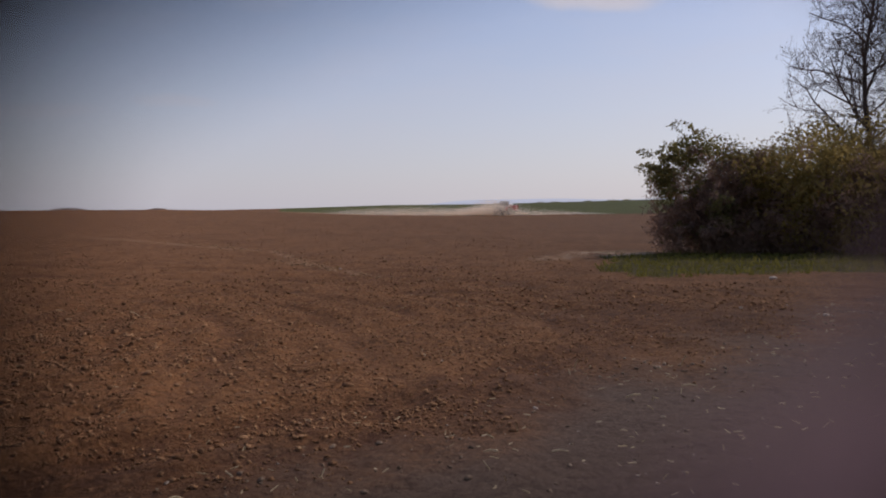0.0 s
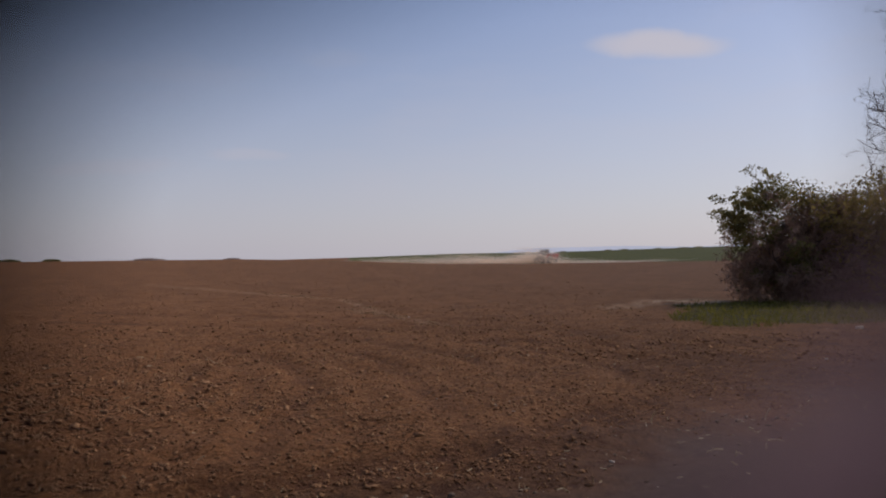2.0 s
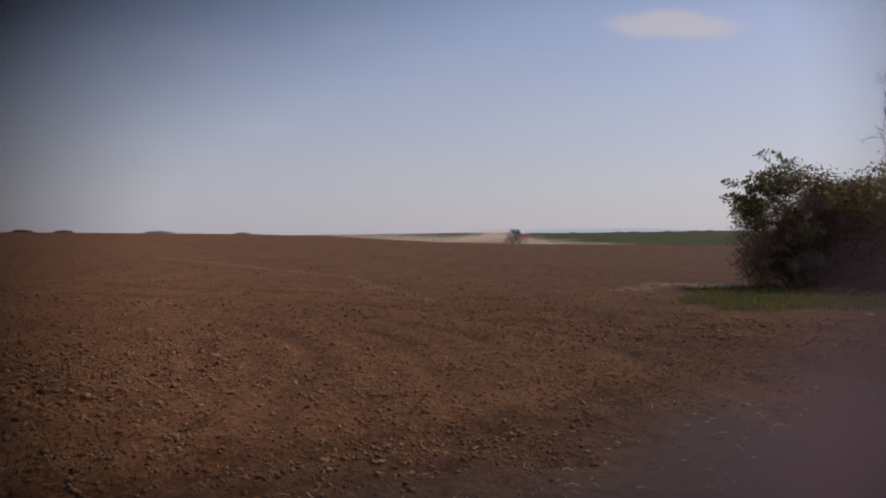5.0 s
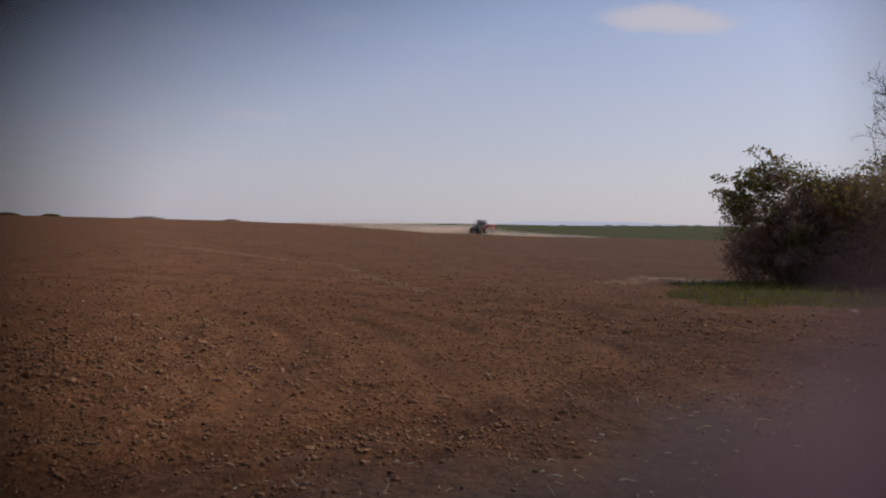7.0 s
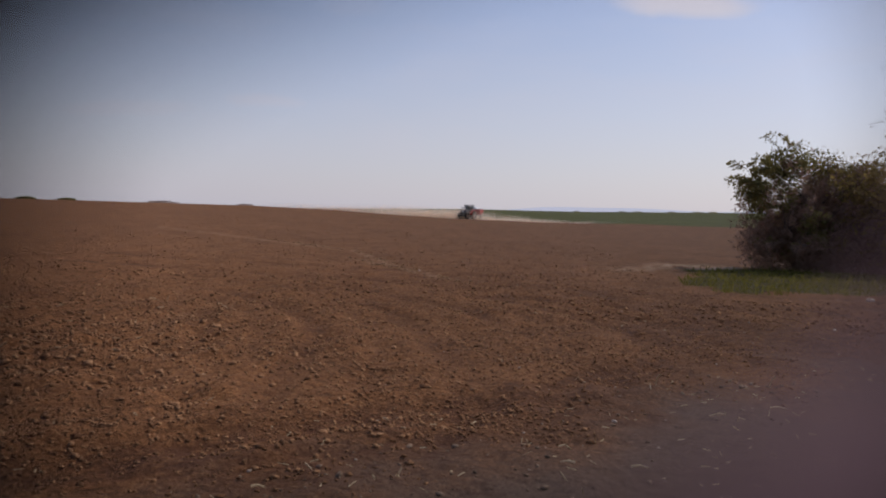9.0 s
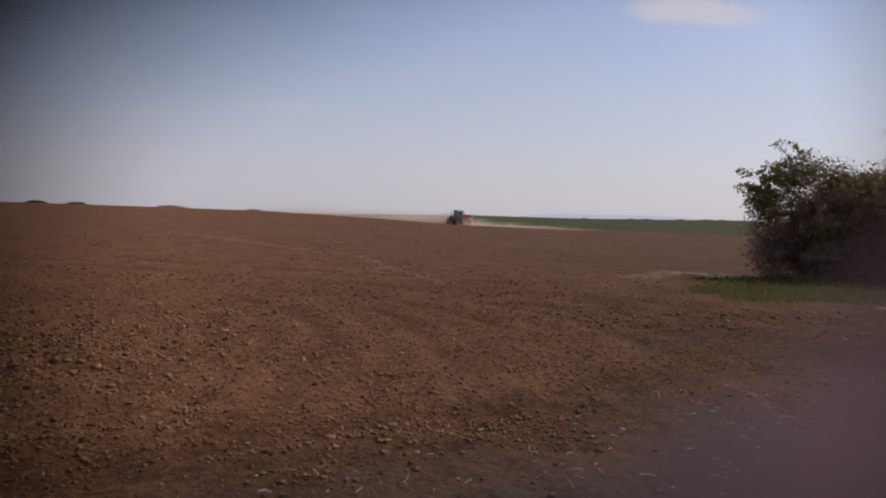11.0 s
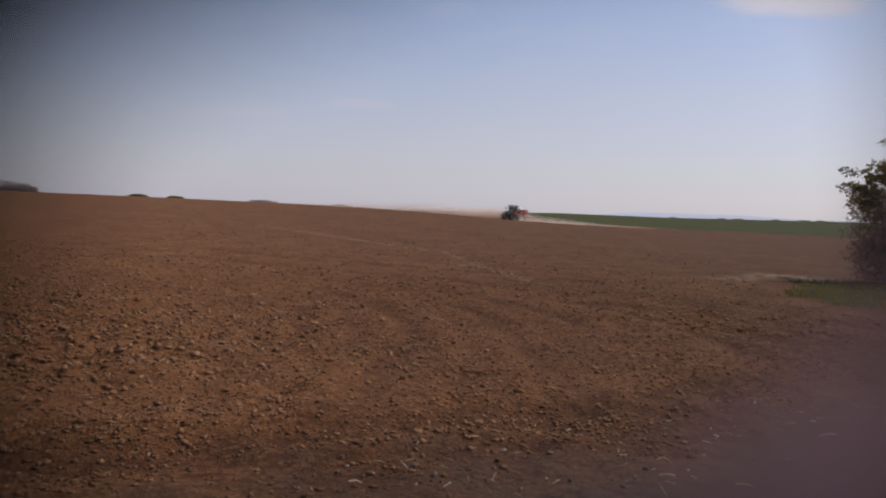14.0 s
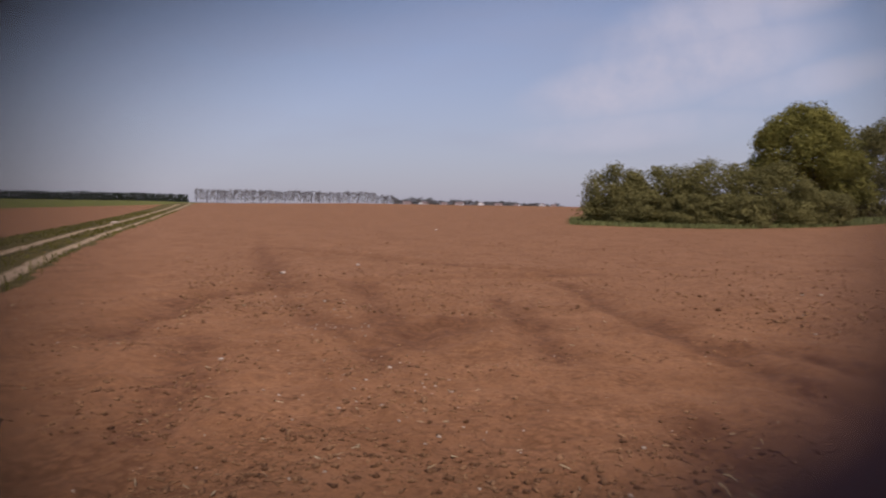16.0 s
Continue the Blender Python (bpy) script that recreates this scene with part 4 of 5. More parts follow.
def on_headland(g, n):
    x, y = polar(g.uniform(-48, 24, n), 4.6 * (19 / 4.6) ** (g.random(n) ** 0.7))
    keep = (g.random(n) < 0.5 + 0.5 * value_noise(x, y, 1.1, 43)) & (in_road(x, y) < 0.25 + 0.3 * g.random(n)) & ~((y > 17) & (x > 4))
    return x[keep], y[keep]


def in_patch(g, n):
    x, y = g.normal(-6.8, 2.2, n), g.normal(8.4, 2.1, n)
    keep = in_road(x, y) < 0.4
    return x[keep], y[keep]


def on_road(g, n):
    d, s = g.uniform(-6.7, 9, n), g.uniform(-4, 34, n)
    x, y = (s + d) / 2, (s - d) / 2
    keep = (np.hypot(x, y) > 2.2) & (in_road(x, y) > 0.3)
    return x[keep], y[keep]


tagged(part("soil_clods", lumps(120000, 1, on_field, 0.007, 0.034, 0, 0.7, 2.4), CLOD), "brown clods of tilled soil lying on the field", "soil clods", kind="stuff")
tagged(part("headland_clods", lumps(52000, 7, on_headland, 0.006, 0.027, 0, 0.75, 1.7), CLOD), "broken clods on the turned headland", "soil clods", kind="stuff")
tagged(part("far_clods", lumps(54000, 5, on_far_field, 0.014, 0.055, 0, 0.75, 2.4), CLOD), "dry clods strewn over the middle of the field", "soil clods", kind="stuff")
tagged(part("sods", lumps(6500, 2, in_patch, 0.010, 0.044, squash=0.75), CLOD), "rough broken sods in a patch of the field", "sods", kind="stuff")
tagged(part("road_gravel", lumps(4200, 3, on_road, 0.008, 0.03), GRAVEL), "small grey gravel on the beaten road", "gravel", kind="stuff")


def on_ridges(g, n):
    """Along the pale ridges that a wheel threw up."""
    lines = np.array([(-6.9, 31.0, -2.9, 22.0), (-6.0, 26.5, -1.9, 19.6), (-4.9, 24.4, -1.2, 18.4), (-13, 38, -6.9, 31)])
    q = lines[g.integers(0, 4, n)]
    k = g.random(n)
    x, y = q[:, 0] + (q[:, 2] - q[:, 0]) * k + g.normal(0, 0.16, n), q[:, 1] + (q[:, 3] - q[:, 1]) * k + g.normal(0, 0.16, n)
    keep = value_noise(x, y, 0.9, 39) > -0.15
    return x[keep], y[keep]


tagged(part("ridge_clods", lumps(620, 6, on_ridges, 0.014, 0.055, squash=0.7), PALE_CLOD), "pale dry clods thrown up in broken ridges", "soil clods", kind="stuff")


def pale_stones(g, n):
    az = g.uniform(-150, 35, n)
    x, y = polar(az, 4 * (60 / 4.0) ** g.random(n))
    # a scatter of them along a wheel's way in the west
    k, m = g.random(n // 4), n // 4
    x[:m], y[:m] = -13.6 + 8.4 * k + g.normal(0, 0.45, m), -9.6 + 7.4 * k + g.normal(0, 0.45, m)
    return x, y


tagged(part("pale_pebbles", lumps(850, 4, pale_stones, 0.005, 0.020), STONE), "pale pebbles strewn over the field", "pebbles", kind="stuff")


def straws(count, seed, place, longest):
    g = np.random.default_rng(seed)
    x, y = place(g, count)
    k = len(x)
    z = land(x, y) + relief(x, y) + 0.02
    length, t, tilt = g.uniform(0.04, longest, k), g.uniform(0, 6.3, k), np.abs(g.normal(0, 0.35, k))
    d = np.stack([np.cos(t) * np.cos(tilt), np.sin(t) * np.cos(tilt), np.sin(tilt)], -1) * (length / 2)[:, None]
    w = g.uniform(0.002, 0.006, k)[:, None]
    side = np.stack([-np.sin(t), np.cos(t), 0 * t], -1) * w
    up = np.array([0, 0, 1.0])[None] * w * 1.4
    c = np.stack([x, y, z], -1) + np.stack([0 * x, 0 * x, np.abs(d[:, 2])], -1)
    v = np.stack([c - d - side, c - d + side, c - d + up, c + d - side, c + d + side, c + d + up], 1).reshape(-1, 3)
    f = []
    for a, b in ((0, 1), (1, 2), (2, 0)):
        f.append(np.stack([np.full(k, a), np.full(k, b), np.full(k, b + 3), np.full(k, a + 3)], -1) + (np.arange(k) * 6)[:, None])
    return v, np.concatenate(f)


tagged(part("straw_bits", straws(2600, 8, on_road, 0.065), STRAW), "bleached straw bits strewn on the road", "straw", kind="stuff")
tagged(part("stubble_bits", straws(1500, 9, on_field, 0.07), STRAW), "short pale stubble bits in the tilled soil", "stubble", kind="stuff")

tagged(part("patch_straw", straws(90, 10, in_patch, 0.16), STRAW), "pale straw lying among the broken sods", "straw", kind="stuff")

# single stones and stalks that stand out
v0, f0 = icosphere(2)


def stone(x, y, size, seed):
    g = np.random.default_rng(seed)
    v = v0 * (1 + g.uniform(-0.16, 0.16, (len(v0), 1))) * (size, size * 0.7, size * 0.5)
    ob = part("stone", (v, f0), STONE, None, "", pose(x, y, ground_z(x, y) + size * 0.22, 0, 0, g.uniform(0, 360)))
    tagged(ob, "pale field stone lying on the soil", "stone", "stones on the soil")


def stalk(x, y, length, turn, tilt, seed):
    g = np.random.default_rng(seed)
    tw = Twigs(seed)
    tw.limb([Vector((-length / 2, 0, 0)), Vector((0, 0.03 * length, 0.01)), Vector((length / 2, 0, 0))], 0.008, 0.005, 5)
    ob = part("maize_stalk", (tw.v, tw.f), STRAW, None, "", pose(x, y, ground_z(x, y) + 0.02 + abs(math.sin(radians(tilt))) * length / 2, 0, tilt, turn))
    tagged(ob, "dry bleached maize stalk piece on the ground", "stalk", "dry stalk pieces")


STONES = [(7.6, 17.9, .13), (.74, 6.58, .035), (-16.5, 3.3, .08), (-18.5, .8, .08), (-18.5, .45, .05), (-18.3, 7.9, .09), (-20.2, 4.0, .07), (-20.3, 4.25, .07), (-42.5, 35.4, .22),
          (-21.4, -12.2, .10), (-18.5, -13.0, .14), (-7.3, -5.9, .045), (-7.6, -3.9, .04), (-50.7, -22.5, .15), (-48.3, -51.2, .45), (-5.5, -2.4, .03), (5.7, 11.7, .07), (-3.0, 22.5, .07), (4.9, 12.9, .05)]
for i, (x, y, s) in enumerate(STONES):
    stone(x, y, s * 0.7, 200 + i)
STALKS = [(-5.3, -.38, .11, 130, 25), (-5.0, -.22, .12, 70, 30), (-5.1, -.4, .09, 60, 35), (-4.4, 6.4, .17, 120, 30), (-6.3, 4.2, .15, 35, 4), (-7.5, 5.4, .17, 60, 12), (-4.1, 4.2, .08, 70, 25),
          (-7.8, 9.8, .22, 55, 30), (.52, 5.86, .11, 80, 40), (1.27, 7.7, .16, 100, 45), (2.4, 8.0, .17, 95, 50), (2.2, 7.2, .15, 15, 3), (1.58, 6.75, .14, 140, 18), (.76, 5.4, .11, 10, 4),
          (.3, 5.4, .10, 160, 8), (-6.2, 13.2, .2, 120, 20), (-6.4, 13.1, .16, 50, 15), (-1.5, 4.6, .09, 50, 15)]
for i, (x, y, length, turn, tilt) in enumerate(STALKS):
    stalk(x, y, length, turn, tilt, 300 + i)


def grass_tufts():
    g = np.random.default_rng(12)
    n = 14000
    x, y = g.uniform(3.6, 22, n), g.uniform(17.6, 29.5, n)
    keep = (y - 0.08 * x + 0.6 * value_noise(x, y, 1.2, 21) > 18.2) & (x - 0.1 * (y - 20) + 0.7 * value_noise(x, y, 1.5, 22) > 4.4) & (to_segment(x, y, 4.3, 27.2, 9, 29.5)[0] > 1.2) & (y - 0.25 * x < 26)
    x, y = x[keep], y[keep]
    x3, y3 = g.uniform(-80, -9, 30000), g.uniform(-80, -12, 30000)
    s, d = in_lane(x3, y3)
    beside = (np.abs(d + 0.45) < 0.3) | (np.abs(d - 0.95) < 0.55) | ((d > 2.4) & (d < 4.6))
    keep = beside & (s > 14) & (s < 110)
    x3, y3 = x3[keep], y3[keep]
    x, y = np.concatenate([x, x3]), np.concatenate([y, y3])
    k = len(x)
    far = np.hypot(x, y) > 45
    h = np.where(far, g.uniform(0.06, 0.2, k), g.uniform(0.02, 0.05, k) + 0.14 * g.random(k) ** 3)
    h = np.where((y < 0) & ~far, g.uniform(0.05, 0.12, k) + 0.2 * g.random(k) ** 3, h)
    w = np.where(far, 0.05, np.where(y < 0, 0.03, 0.022))
    t = g.uniform(0, 6.3, k)
    z = land(x, y) + relief(x, y) - 0.01
    base = np.stack([x, y, z], -1)
    side = np.stack([np.cos(t) * w, np.sin(t) * w, 0 * t], -1)
    lean = np.stack([g.normal(0, 0.35, k) * h, g.normal(0, 0.35, k) * h, h], -1)
    v = np.stack([base - side, base + side, base + side * 0.3 + lean, base - side * 0.3 + lean], 1).reshape(-1, 3)
    tagged(part("grass", (v, np.arange(4 * k).reshape(k, 4)), GRASS), "short green spring grass on verge and lane", "grass", kind="stuff")
    k = 26000
    a = g.uniform(-104, -74, k)
    r = np.interp(a, HEM_AZ, HEM_R) + g.uniform(0.8, 17, k)
    x, y = polar(a, r)
    t, h = g.uniform(0, 6.3, k), g.uniform(0.12, 0.42, k) * np.clip(r / 78, 1, 1.5)
    base = np.stack([x, y, land(x, y) - 0.02], -1)
    side = np.stack([np.cos(t), np.sin(t), 0 * t], -1) * 0.07
    lean = np.stack([g.normal(0, 0.3, k) * h, g.normal(0, 0.3, k) * h, h], -1)
    v = np.stack([base - side, base + side, base + side * 0.3 + lean, base - side * 0.3 + lean], 1).reshape(-1, 3)
    tagged(part("tall_grass", (v, np.arange(4 * k).reshape(k, 4)), HEM), "pale green tall grass along the wood", "grass", kind="stuff")


grass_tufts()


# ---- the tractor with its seed drill ----
def solid(bm, size, at, turn=(0, 0, 0), bevel=0.03, taper=1.0):
    """A bevelled block, narrower at the top by taper."""
    made = bmesh.ops.create_cube(bm, size=1)["verts"]
    for v in made:
        k = taper if v.co.z > 0 else 1.0
        v.co = Vector((v.co.x * size[0] * k, v.co.y * size[1] * k, v.co.z * size[2]))
    if bevel:
        edges = list({e for v in made for e in v.link_edges})
        made = list({v for f in bmesh.ops.bevel(bm, geom=edges, offset=bevel, segments=2, affect="EDGES", profile=0.5)["faces"] for v in f.verts} | {v for v in made if v.is_valid})
    bmesh.ops.transform(bm, matrix=pose(*at, *turn), verts=made)
    return bm


def tube(bm, a, b, r, sides=10):
    a, b = Vector(a), Vector(b)
    m = Matrix.Translation((a + b) / 2) @ (b - a).to_track_quat("Z", "Y").to_matrix().to_4x4()
    bmesh.ops.create_cone(bm, cap_ends=True, segments=sides, radius1=r, radius2=r, depth=(b - a).length, matrix=m)
    return bm


def lathe(bm, profile, sides=28):
    """Turns (radius, y) pairs about the y axis."""
    rings = [[bm.verts.new((r * math.cos(2 * math.pi * k / sides), y, r * math.sin(2 * math.pi * k / sides))) for k in range(sides)] for r, y in profile]
    for p, q in zip(rings, rings[1:]):
        for k in range(sides):
            bm.faces.new((p[k], p[(k + 1) % sides], q[(k + 1) % sides], q[k]))
    return bm


WHEELS = []


def wheel(parent, x, y, r, w):
    hub = new("wheel")
    hub.parent = parent
    hub.matrix_basis = pose(x, y, r)
    bm = lathe(bmesh.new(), [(r * .62, -w / 2), (r * .93, -w / 2), (r * .97, -w * .4), (r * .97, w * .4), (r * .93, w / 2), (r * .62, w / 2), (r * .62, -w / 2)])
    for i in range(18):
        a = 360 * i / 18
        for s in (-1, 1):
            b = a + 10 * (s > 0)
            solid(bm, (r * .06, w * .5, r * .07), (math.cos(radians(b)) * r * .97, s * w * .24, math.sin(radians(b)) * r * .97), (0, -b, s * 30), 0)
    part("tyre", bm, RUBBER, hub, "black lugged tractor tyre")
    bm = lathe(bmesh.new(), [(0.0, -w * .2), (r * .2, -w * .22), (r * .25, -w * .1), (r * .5, -w * .06), (r * .62, -w * .42), (r * .64, -w * .42), (r * .64, w * .42), (r * .5, w * .1), (0.0, w * .1)])
    for i in range(8):
        t = 2 * math.pi * i / 8
        tube(bm, (math.cos(t) * r * .34, -w * .05, math.sin(t) * r * .34), (math.cos(t) * r * .34, -w * .13, math.sin(t) * r * .34), r * .035, 6)
    part("rim", bm, RIM, hub, "pale painted steel rim")
    WHEELS.append((hub, x, y, r))


def build_tractor():
    t = thing("tractor", 0, 0, 0, "dark tractor with black-framed cab driving through dust", "tractor")
    b = bmesh.new()
    solid(b, (1.75, .82, .62), (1.35, 0, 1.42), (0, 3, 0), .10, .93)
    solid(b, (.25, .74, .55), (2.22, 0, 1.35), (0, 0, 0), .08, .9)
    part("hood", b, DARK_PAINT, t)
    b = bmesh.new()
    solid(b, (2.9, .5, .45), (.75, 0, .92), (0, 0, 0), .05)
    solid(b, (.5, .9, .3), (2.2, 0, .75), (0, 0, 0), .05)
    tube(b, (-.35, -.85, .85), (-.35, .85, .85), .14)
    tube(b, (1.75, -.8, .62), (1.75, .8, .62), .09)
    part("chassis", b, DARK_PAINT, t)
    cab = bmesh.new()
    for x, y in ((.55, .62), (.55, -.62), (-.75, .66), (-.75, -.66), (-.1, .7), (-.1, -.7)):
        tube(cab, (x, y, 1.15), (x * .92, y * .94, 2.62), .045, 8)
    solid(cab, (1.45, 1.4, .12), (-.1, 0, 1.18), (0, 0, 0), .03)
    part("cab_frame", cab, DARK_PAINT, t)
    part("cab_roof", solid(bmesh.new(), (1.75, 1.62, .2), (-.1, 0, 2.73), (0, 0, 0), .08, .92), DARK_PAINT, t)
    for x, y, sx, sy in ((.54, 0, .02, 1.12), (-.74, 0, .02, 1.2), (.22, .66, .55, .02), (.22, -.66, .55, .02), (-.42, .67, .55, .02), (-.42, -.67, .55, .02)):
        part("pane", solid(bmesh.new(), (sx, sy, 1.32), (x, y, 1.9), (0, 0, 0), 0), GLASS, t)
    seat = solid(bmesh.new(), (.45, .5, .14), (-.35, 0, 1.5), (0, 0, 0), .04)
    solid(seat, (.12, .48, .6), (-.56, 0, 1.82), (0, -8, 0), .04)
    part("seat", seat, RUBBER, t, "dark cab seat")
    part("exhaust", tube(tube(bmesh.new(), (.85, -.36, 1.6), (.85, -.36, 2.7), .045), (.85, -.36, 1.9), (.85, -.36, 2.35), .075), STEEL, t, "upright steel exhaust pipe")
    for y in (.95, -.95):
        f = bmesh.new()
        for k in range(6):
            a = radians(20 + 28 * k)
            solid(f, (.5, .55, .05), (-.35 + math.cos(a) * .92, y, .85 + math.sin(a) * .92), (0, 90 - math.degrees(a), 0), .015)
        part("fender", f, RED, t, "red wheel fender")
        part("headlight", lathe_disc(2.36, y * .3, 1.42, .1), LAMP, t, "bright round headlight")
        part("work_light", solid(bmesh.new(), (.08, .2, .13), (.74, y * .7, 2.68), (0, 0, 0), .02), LAMP, t, "bright cab work light")
        m = bmesh.new()
        tube(m, (.6, y * .7, 2.3), (.75, y * 1.15, 2.3), .018, 6)
        solid(m, (.05, .2, .34), (.76, y * 1.2, 2.2), (0, 0, 0), .02)
        part("mirror", m, DARK_PAINT, t)
        wheel(t, -.35, y, .85, .52)
        wheel(t, 1.75, y * .9, .62, .42)
    return t


def lathe_disc(x, y, z, r):
    bm = bmesh.new()
    tube(bm, (x - .06, y, z), (x + .03, y, z), r, 16)
    return bm


def build_drill():
    d = thing("seed_drill", 0, 0, 0, "red seed drill with white-covered hopper hitched behind the tractor", "seed drill")
    b = bmesh.new()
    solid(b, (1.25, 2.7, .75), (-2.2, 0, 1.62), (0, 0, 0), .06)
    solid(b, (.7, 2.5, .45), (-2.2, 0, 1.05), (0, 180, 0), .05, 1.0)
    part("hopper", b, RED, d)
    lid = solid(bmesh.new(), (1.3, 2.76, .08), (-2.2, 0, 2.03), (0, 0, 0), .02)
    solid(lid, (1.1, 1.5, .34), (-2.2, -.35, 2.22), (0, 0, 0), .12, .7)
    part("hopper_lid", lid, TARP, d, "white bulging sheet cover")
    f = bmesh.new()
    for y in (-1.3, 0, 1.3):
        solid(f, (1.5, .1, .12), (-2.2, y, .75), (0, 0, 0), .02)
    for x in (-2.9, -1.55):
        solid(f, (.12, 2.8, .12), (x, 0, .75), (0, 0, 0), .02)
    tube(f, (-1.5, -.4, .75), (-.3, 0, .8), .05)
    tube(f, (-1.5, .4, .75), (-.3, 0, .8), .05)
    part("frame", f, DARK_PAINT, d, "dark steel frame with drawbar")
    for k in range(12):
        y = -1.3 + 2.6 * k / 11
        c = bmesh.new()
        tube(c, (-2.3, y, .85), (-2.55, y, .25), .03, 6)
        c2 = lathe(c, [(0.02, y - .012), (.24, y - .008), (.25, y), (.24, y + .008), (0.02, y + .012)], 16)
        for v in c2.verts:
            if abs(v.co.x) < .3:
                v.co += Vector((-2.6, 0, .24))
        part("coulter", c2, STEEL, d, "steel seeding disc")
    for k in range(9):
        y = -1.2 + .3 * k
        part("seed_hose", tube(tube(bmesh.new(), (-2.35, y, .95), (-2.6, y, .6), .025, 6), (-2.6, y, .6), (-2.6, y, .35), .025, 6), RUBBER, d)
    wheel(d, -1.5, 1.5, .42, .25)
    wheel(d, -1.5, -1.5, .42, .25)
    return d


tractor, drill = build_tractor(), build_drill()

# ---- dust, in puffs of fine grains ----
DUST_PUFFS = []


def dust_puff(width, height, count, seed, label, low):
    g = np.random.default_rng(seed)
    c = np.stack([g.normal(0, width * .36, count), g.normal(0, 0.8, count), height * g.random(count) ** low * g.uniform(0.5, 1.3, count)], -1)
    v, f = leaf_cloud(c, 0.034, seed + 50, 0.8)
    ob = part("dust_puff", (v, f), DUST)
    return tagged(ob, label, "dust", "dust behind the tractor", kind="stuff")


# metres of each puff ahead of the tractor along its way, its width, height, grains
PLUME = [(0.5, 4, 1.8, 8000), (3.2, 5, 1.8, 17000), (6, 6, 1.5, 16000), (9.5, 7, 1.2, 13000), (13, 9, 1.6, 13000), (18, 10, 1.5, 11000), (24, 11, 1.3, 9000), (31, 12, 1.0, 6000),
         (-3.5, 5, 1.3, 7000), (-8, 8, .95, 7500), (-14, 10, .55, 4500), (-21, 11, .35, 2500), (-1.5, 4, 1.5, 5500)]
for i, (ahead, width, height, count) in enumerate(PLUME):
    near = "pale brown dust whirling up round the tractor" if abs(ahead) < 5 else "thin pale dust drifting low over the field"
    DUST_PUFFS.append((dust_puff(width, height, count, 400 + i, near, 1.3 if 0 <= ahead < 10 else 1.5 if ahead > 0 else 2.2), ahead, i))


# ---- plates added close before the lens, for vignette and a plum haze ----
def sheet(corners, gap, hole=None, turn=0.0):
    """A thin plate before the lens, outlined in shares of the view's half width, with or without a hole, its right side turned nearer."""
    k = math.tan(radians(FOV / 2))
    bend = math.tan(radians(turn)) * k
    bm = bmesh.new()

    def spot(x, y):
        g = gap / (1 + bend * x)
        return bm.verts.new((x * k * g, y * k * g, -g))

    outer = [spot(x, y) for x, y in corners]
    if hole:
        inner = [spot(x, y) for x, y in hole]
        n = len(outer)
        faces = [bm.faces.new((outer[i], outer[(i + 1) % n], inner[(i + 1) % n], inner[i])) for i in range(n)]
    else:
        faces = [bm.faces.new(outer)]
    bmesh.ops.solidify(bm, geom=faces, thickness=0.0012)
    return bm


plates = thing("lens_plates", 0, 0, 0, "plates added before the lens for dark view edges and corner haze", "camera case")
# black rim added out of focus, so the view darkens like vignetting
part("vignette_plate", sheet([(-1.8, .2), (-1.8, 1.2), (-.6, 1.2), (.2, 1.2), (1.0, 1.2), (1.8, 1.2), (1.8, -1.2), (-1.8, -1.2)], 0.0155,
                         [(-.97, .20), (-.86, .36), (-.53, .57), (.1, .84), (.95, .85), (1.14, .5), (1.2, -.72), (-.905, -.585)]), BLACK, plates)
# plum plate added to lay a haze over the lower right corner
part("haze_plate", sheet([(.23, -.65), (.60, -.48), (.88, -.30), (1.03, -.08), (1.22, .7), (1.7, .7), (1.7, -1.1), (.23, -1.1)], 0.034, turn=40), LENS_HAZE, plates, "thin plum-brown plate added as lens haze")

first_cloud = dust_puff(6.0, 2.7, 21000, 480, "thick pale dust cloud that drifts off ahead of the tractor", 0.7)

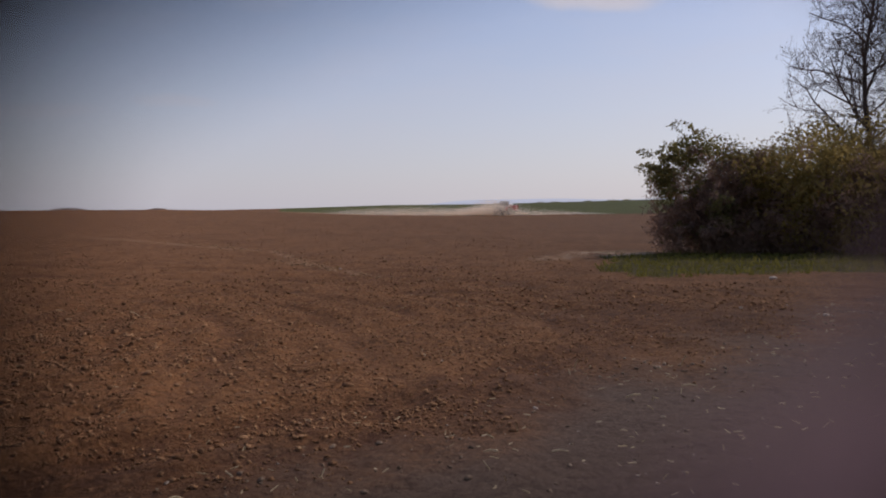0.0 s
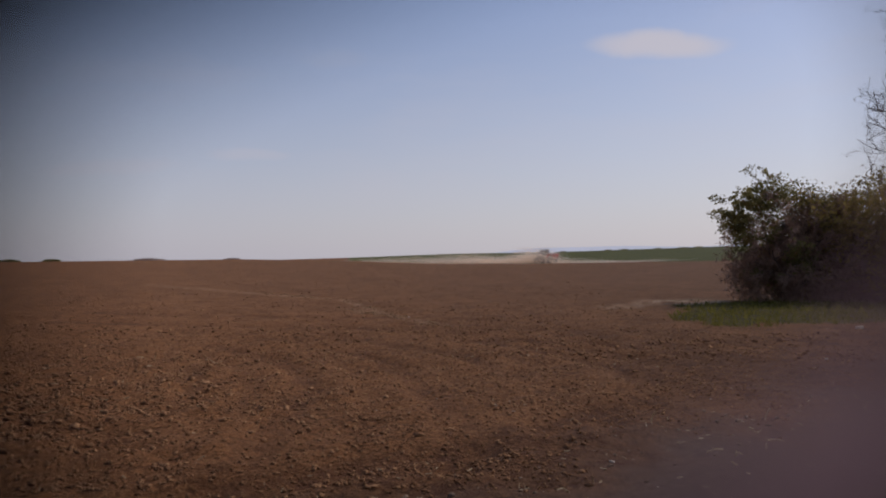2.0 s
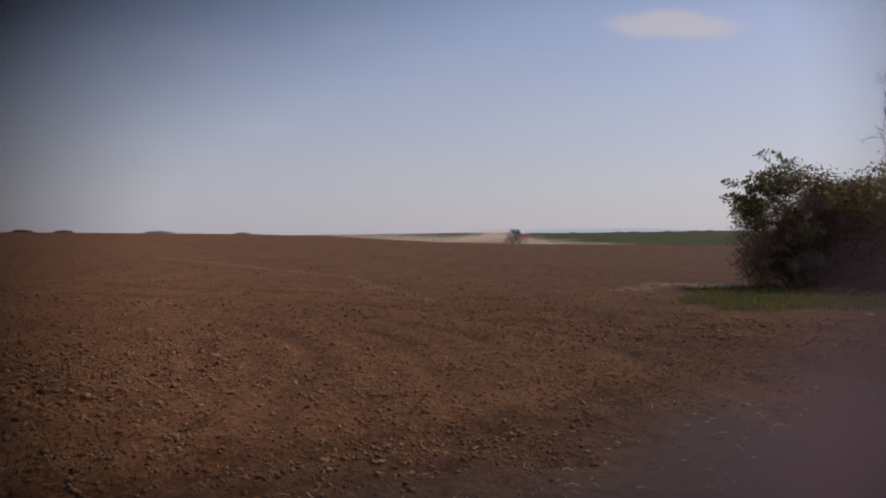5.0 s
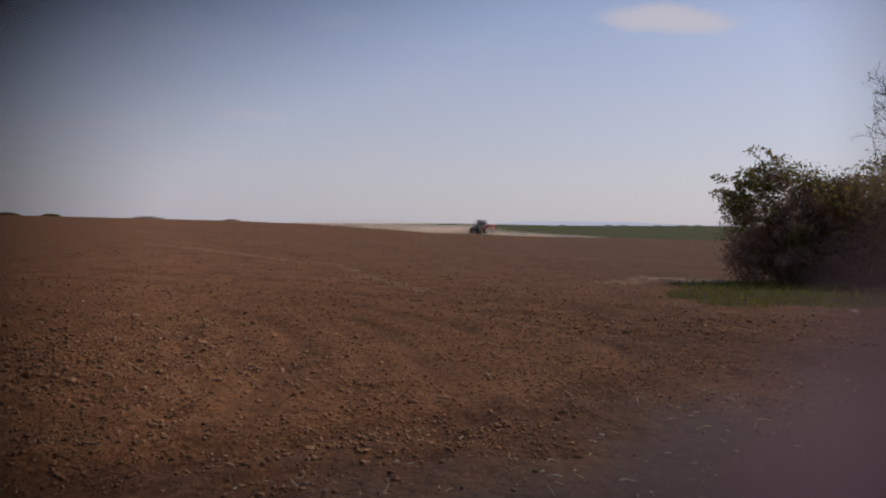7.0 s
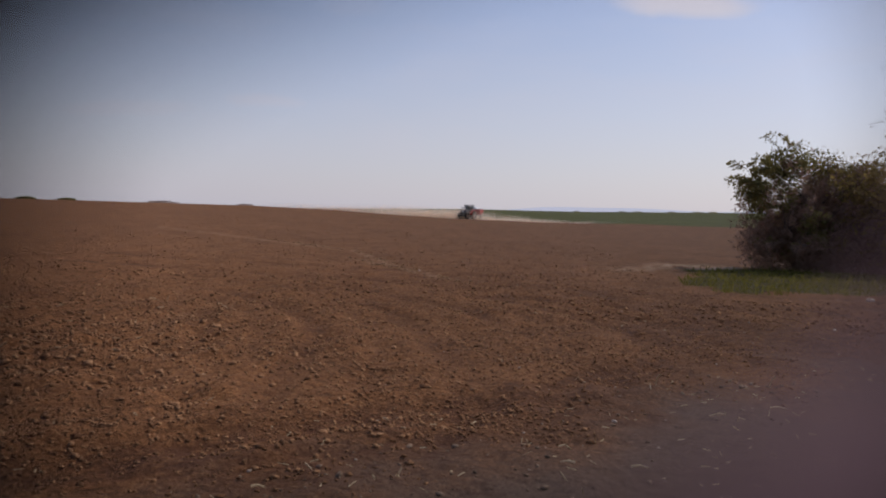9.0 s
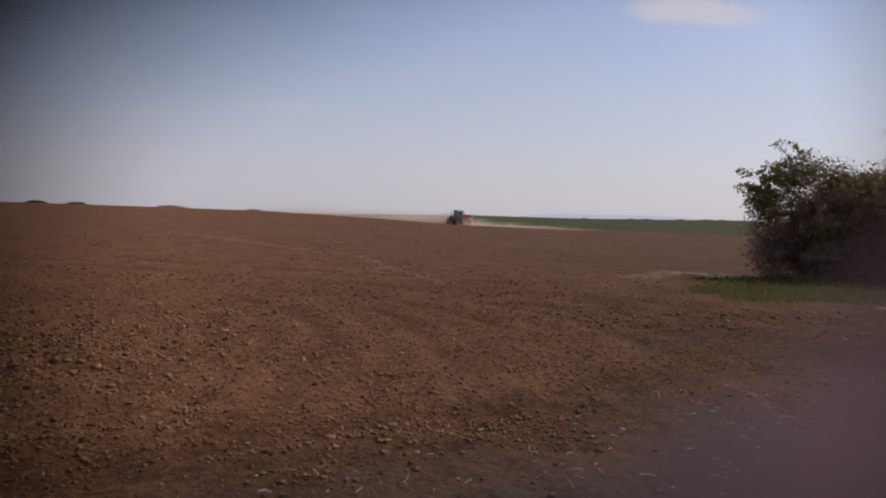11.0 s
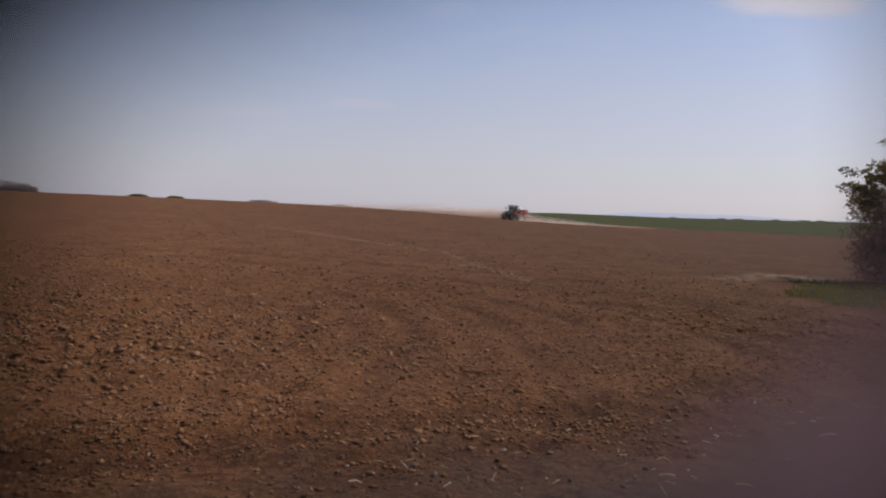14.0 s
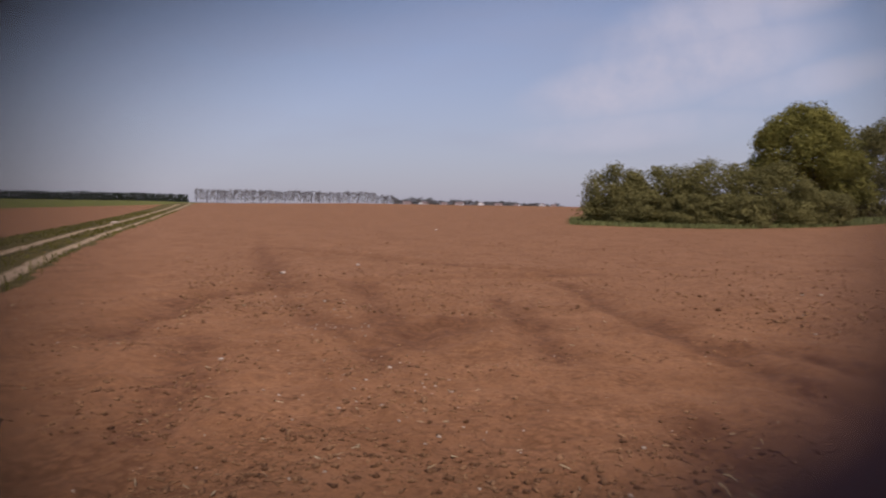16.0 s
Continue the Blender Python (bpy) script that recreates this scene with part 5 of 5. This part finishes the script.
# ---- everything that moves ----
TRACTOR_AZ = [(0.0, 4.6), (1.5, 3.1), (3.5, 1.0), (7.0, -2.1), (9.0, -4.0), (12.5, -6.5), (14.0, -7.6), (16.0, -9.0)]
HEADING, DRIFT = 55.0, 11.2


def tractor_place(t):
    az = np.interp(t, [a for a, b in TRACTOR_AZ], [b for a, b in TRACTOR_AZ])
    return float(az), 158.0 - 0.75 * t


def on_path(t, ahead):
    """A plan point and the ground's height some metres ahead of the tractor on its way."""
    az, r = tractor_place(t)
    x, y = polar(az, r)
    a = radians(az)
    u = Vector((-math.cos(a), math.sin(a))) * math.cos(radians(DRIFT)) - Vector((math.sin(a), math.cos(a))) * math.sin(radians(DRIFT))
    x, y = x + u.x * ahead, y + u.y * ahead
    return x, y, float(land(x, y))


def motions():
    walk(plates, [(t, aim(y, p, r)) for t, y, p, r in AIMS])
    times = [i * 0.25 for i in range(65)]
    rows = []
    for t in times:
        x, y, z = on_path(t, 0)
        az, _ = tractor_place(t)
        rows.append((t, pose(x, y, z, 0, 0.5 * math.sin(t * 5), 180 - az + HEADING)))
    walk(tractor, rows)
    walk(drill, [(t, m @ Matrix.Translation((-0.45, 0, 0))) for t, m in rows])
    for hub, x, y, r in WHEELS:
        walk(hub, [(t, pose(x, y, r, 0, math.degrees(2.4 * t / r), 0)) for t in times])
    for ob, ahead, i in DUST_PUFFS:
        rows = []
        for t in [k * 0.5 for k in range(33)]:
            x, y, z = on_path(t, ahead + 0.6 * math.sin(t * 0.9 + i * 1.7))
            az, _ = tractor_place(t)
            rows.append((t, pose(x, y, z - 0.05 + 0.12 * math.sin(t * 1.3 + i), 0, 3 * math.sin(t + i), 180 - az + 8)))
        walk(ob, rows)

    rows = []
    for t in [k * 0.5 for k in range(33)]:
        x, y, z = on_path(t, 2.2 + max(0.0, t - 4.4) * 3.2)
        az, r = tractor_place(t)
        settled = min(2.9, max(0.0, t - 4.4) * 0.5)
        rows.append((t, pose(x * (1 - 2.6 / r), y * (1 - 2.6 / r), z - 0.05 - settled, 0, 0, 180 - az + 8)))
    walk(first_cloud, rows)


motions()
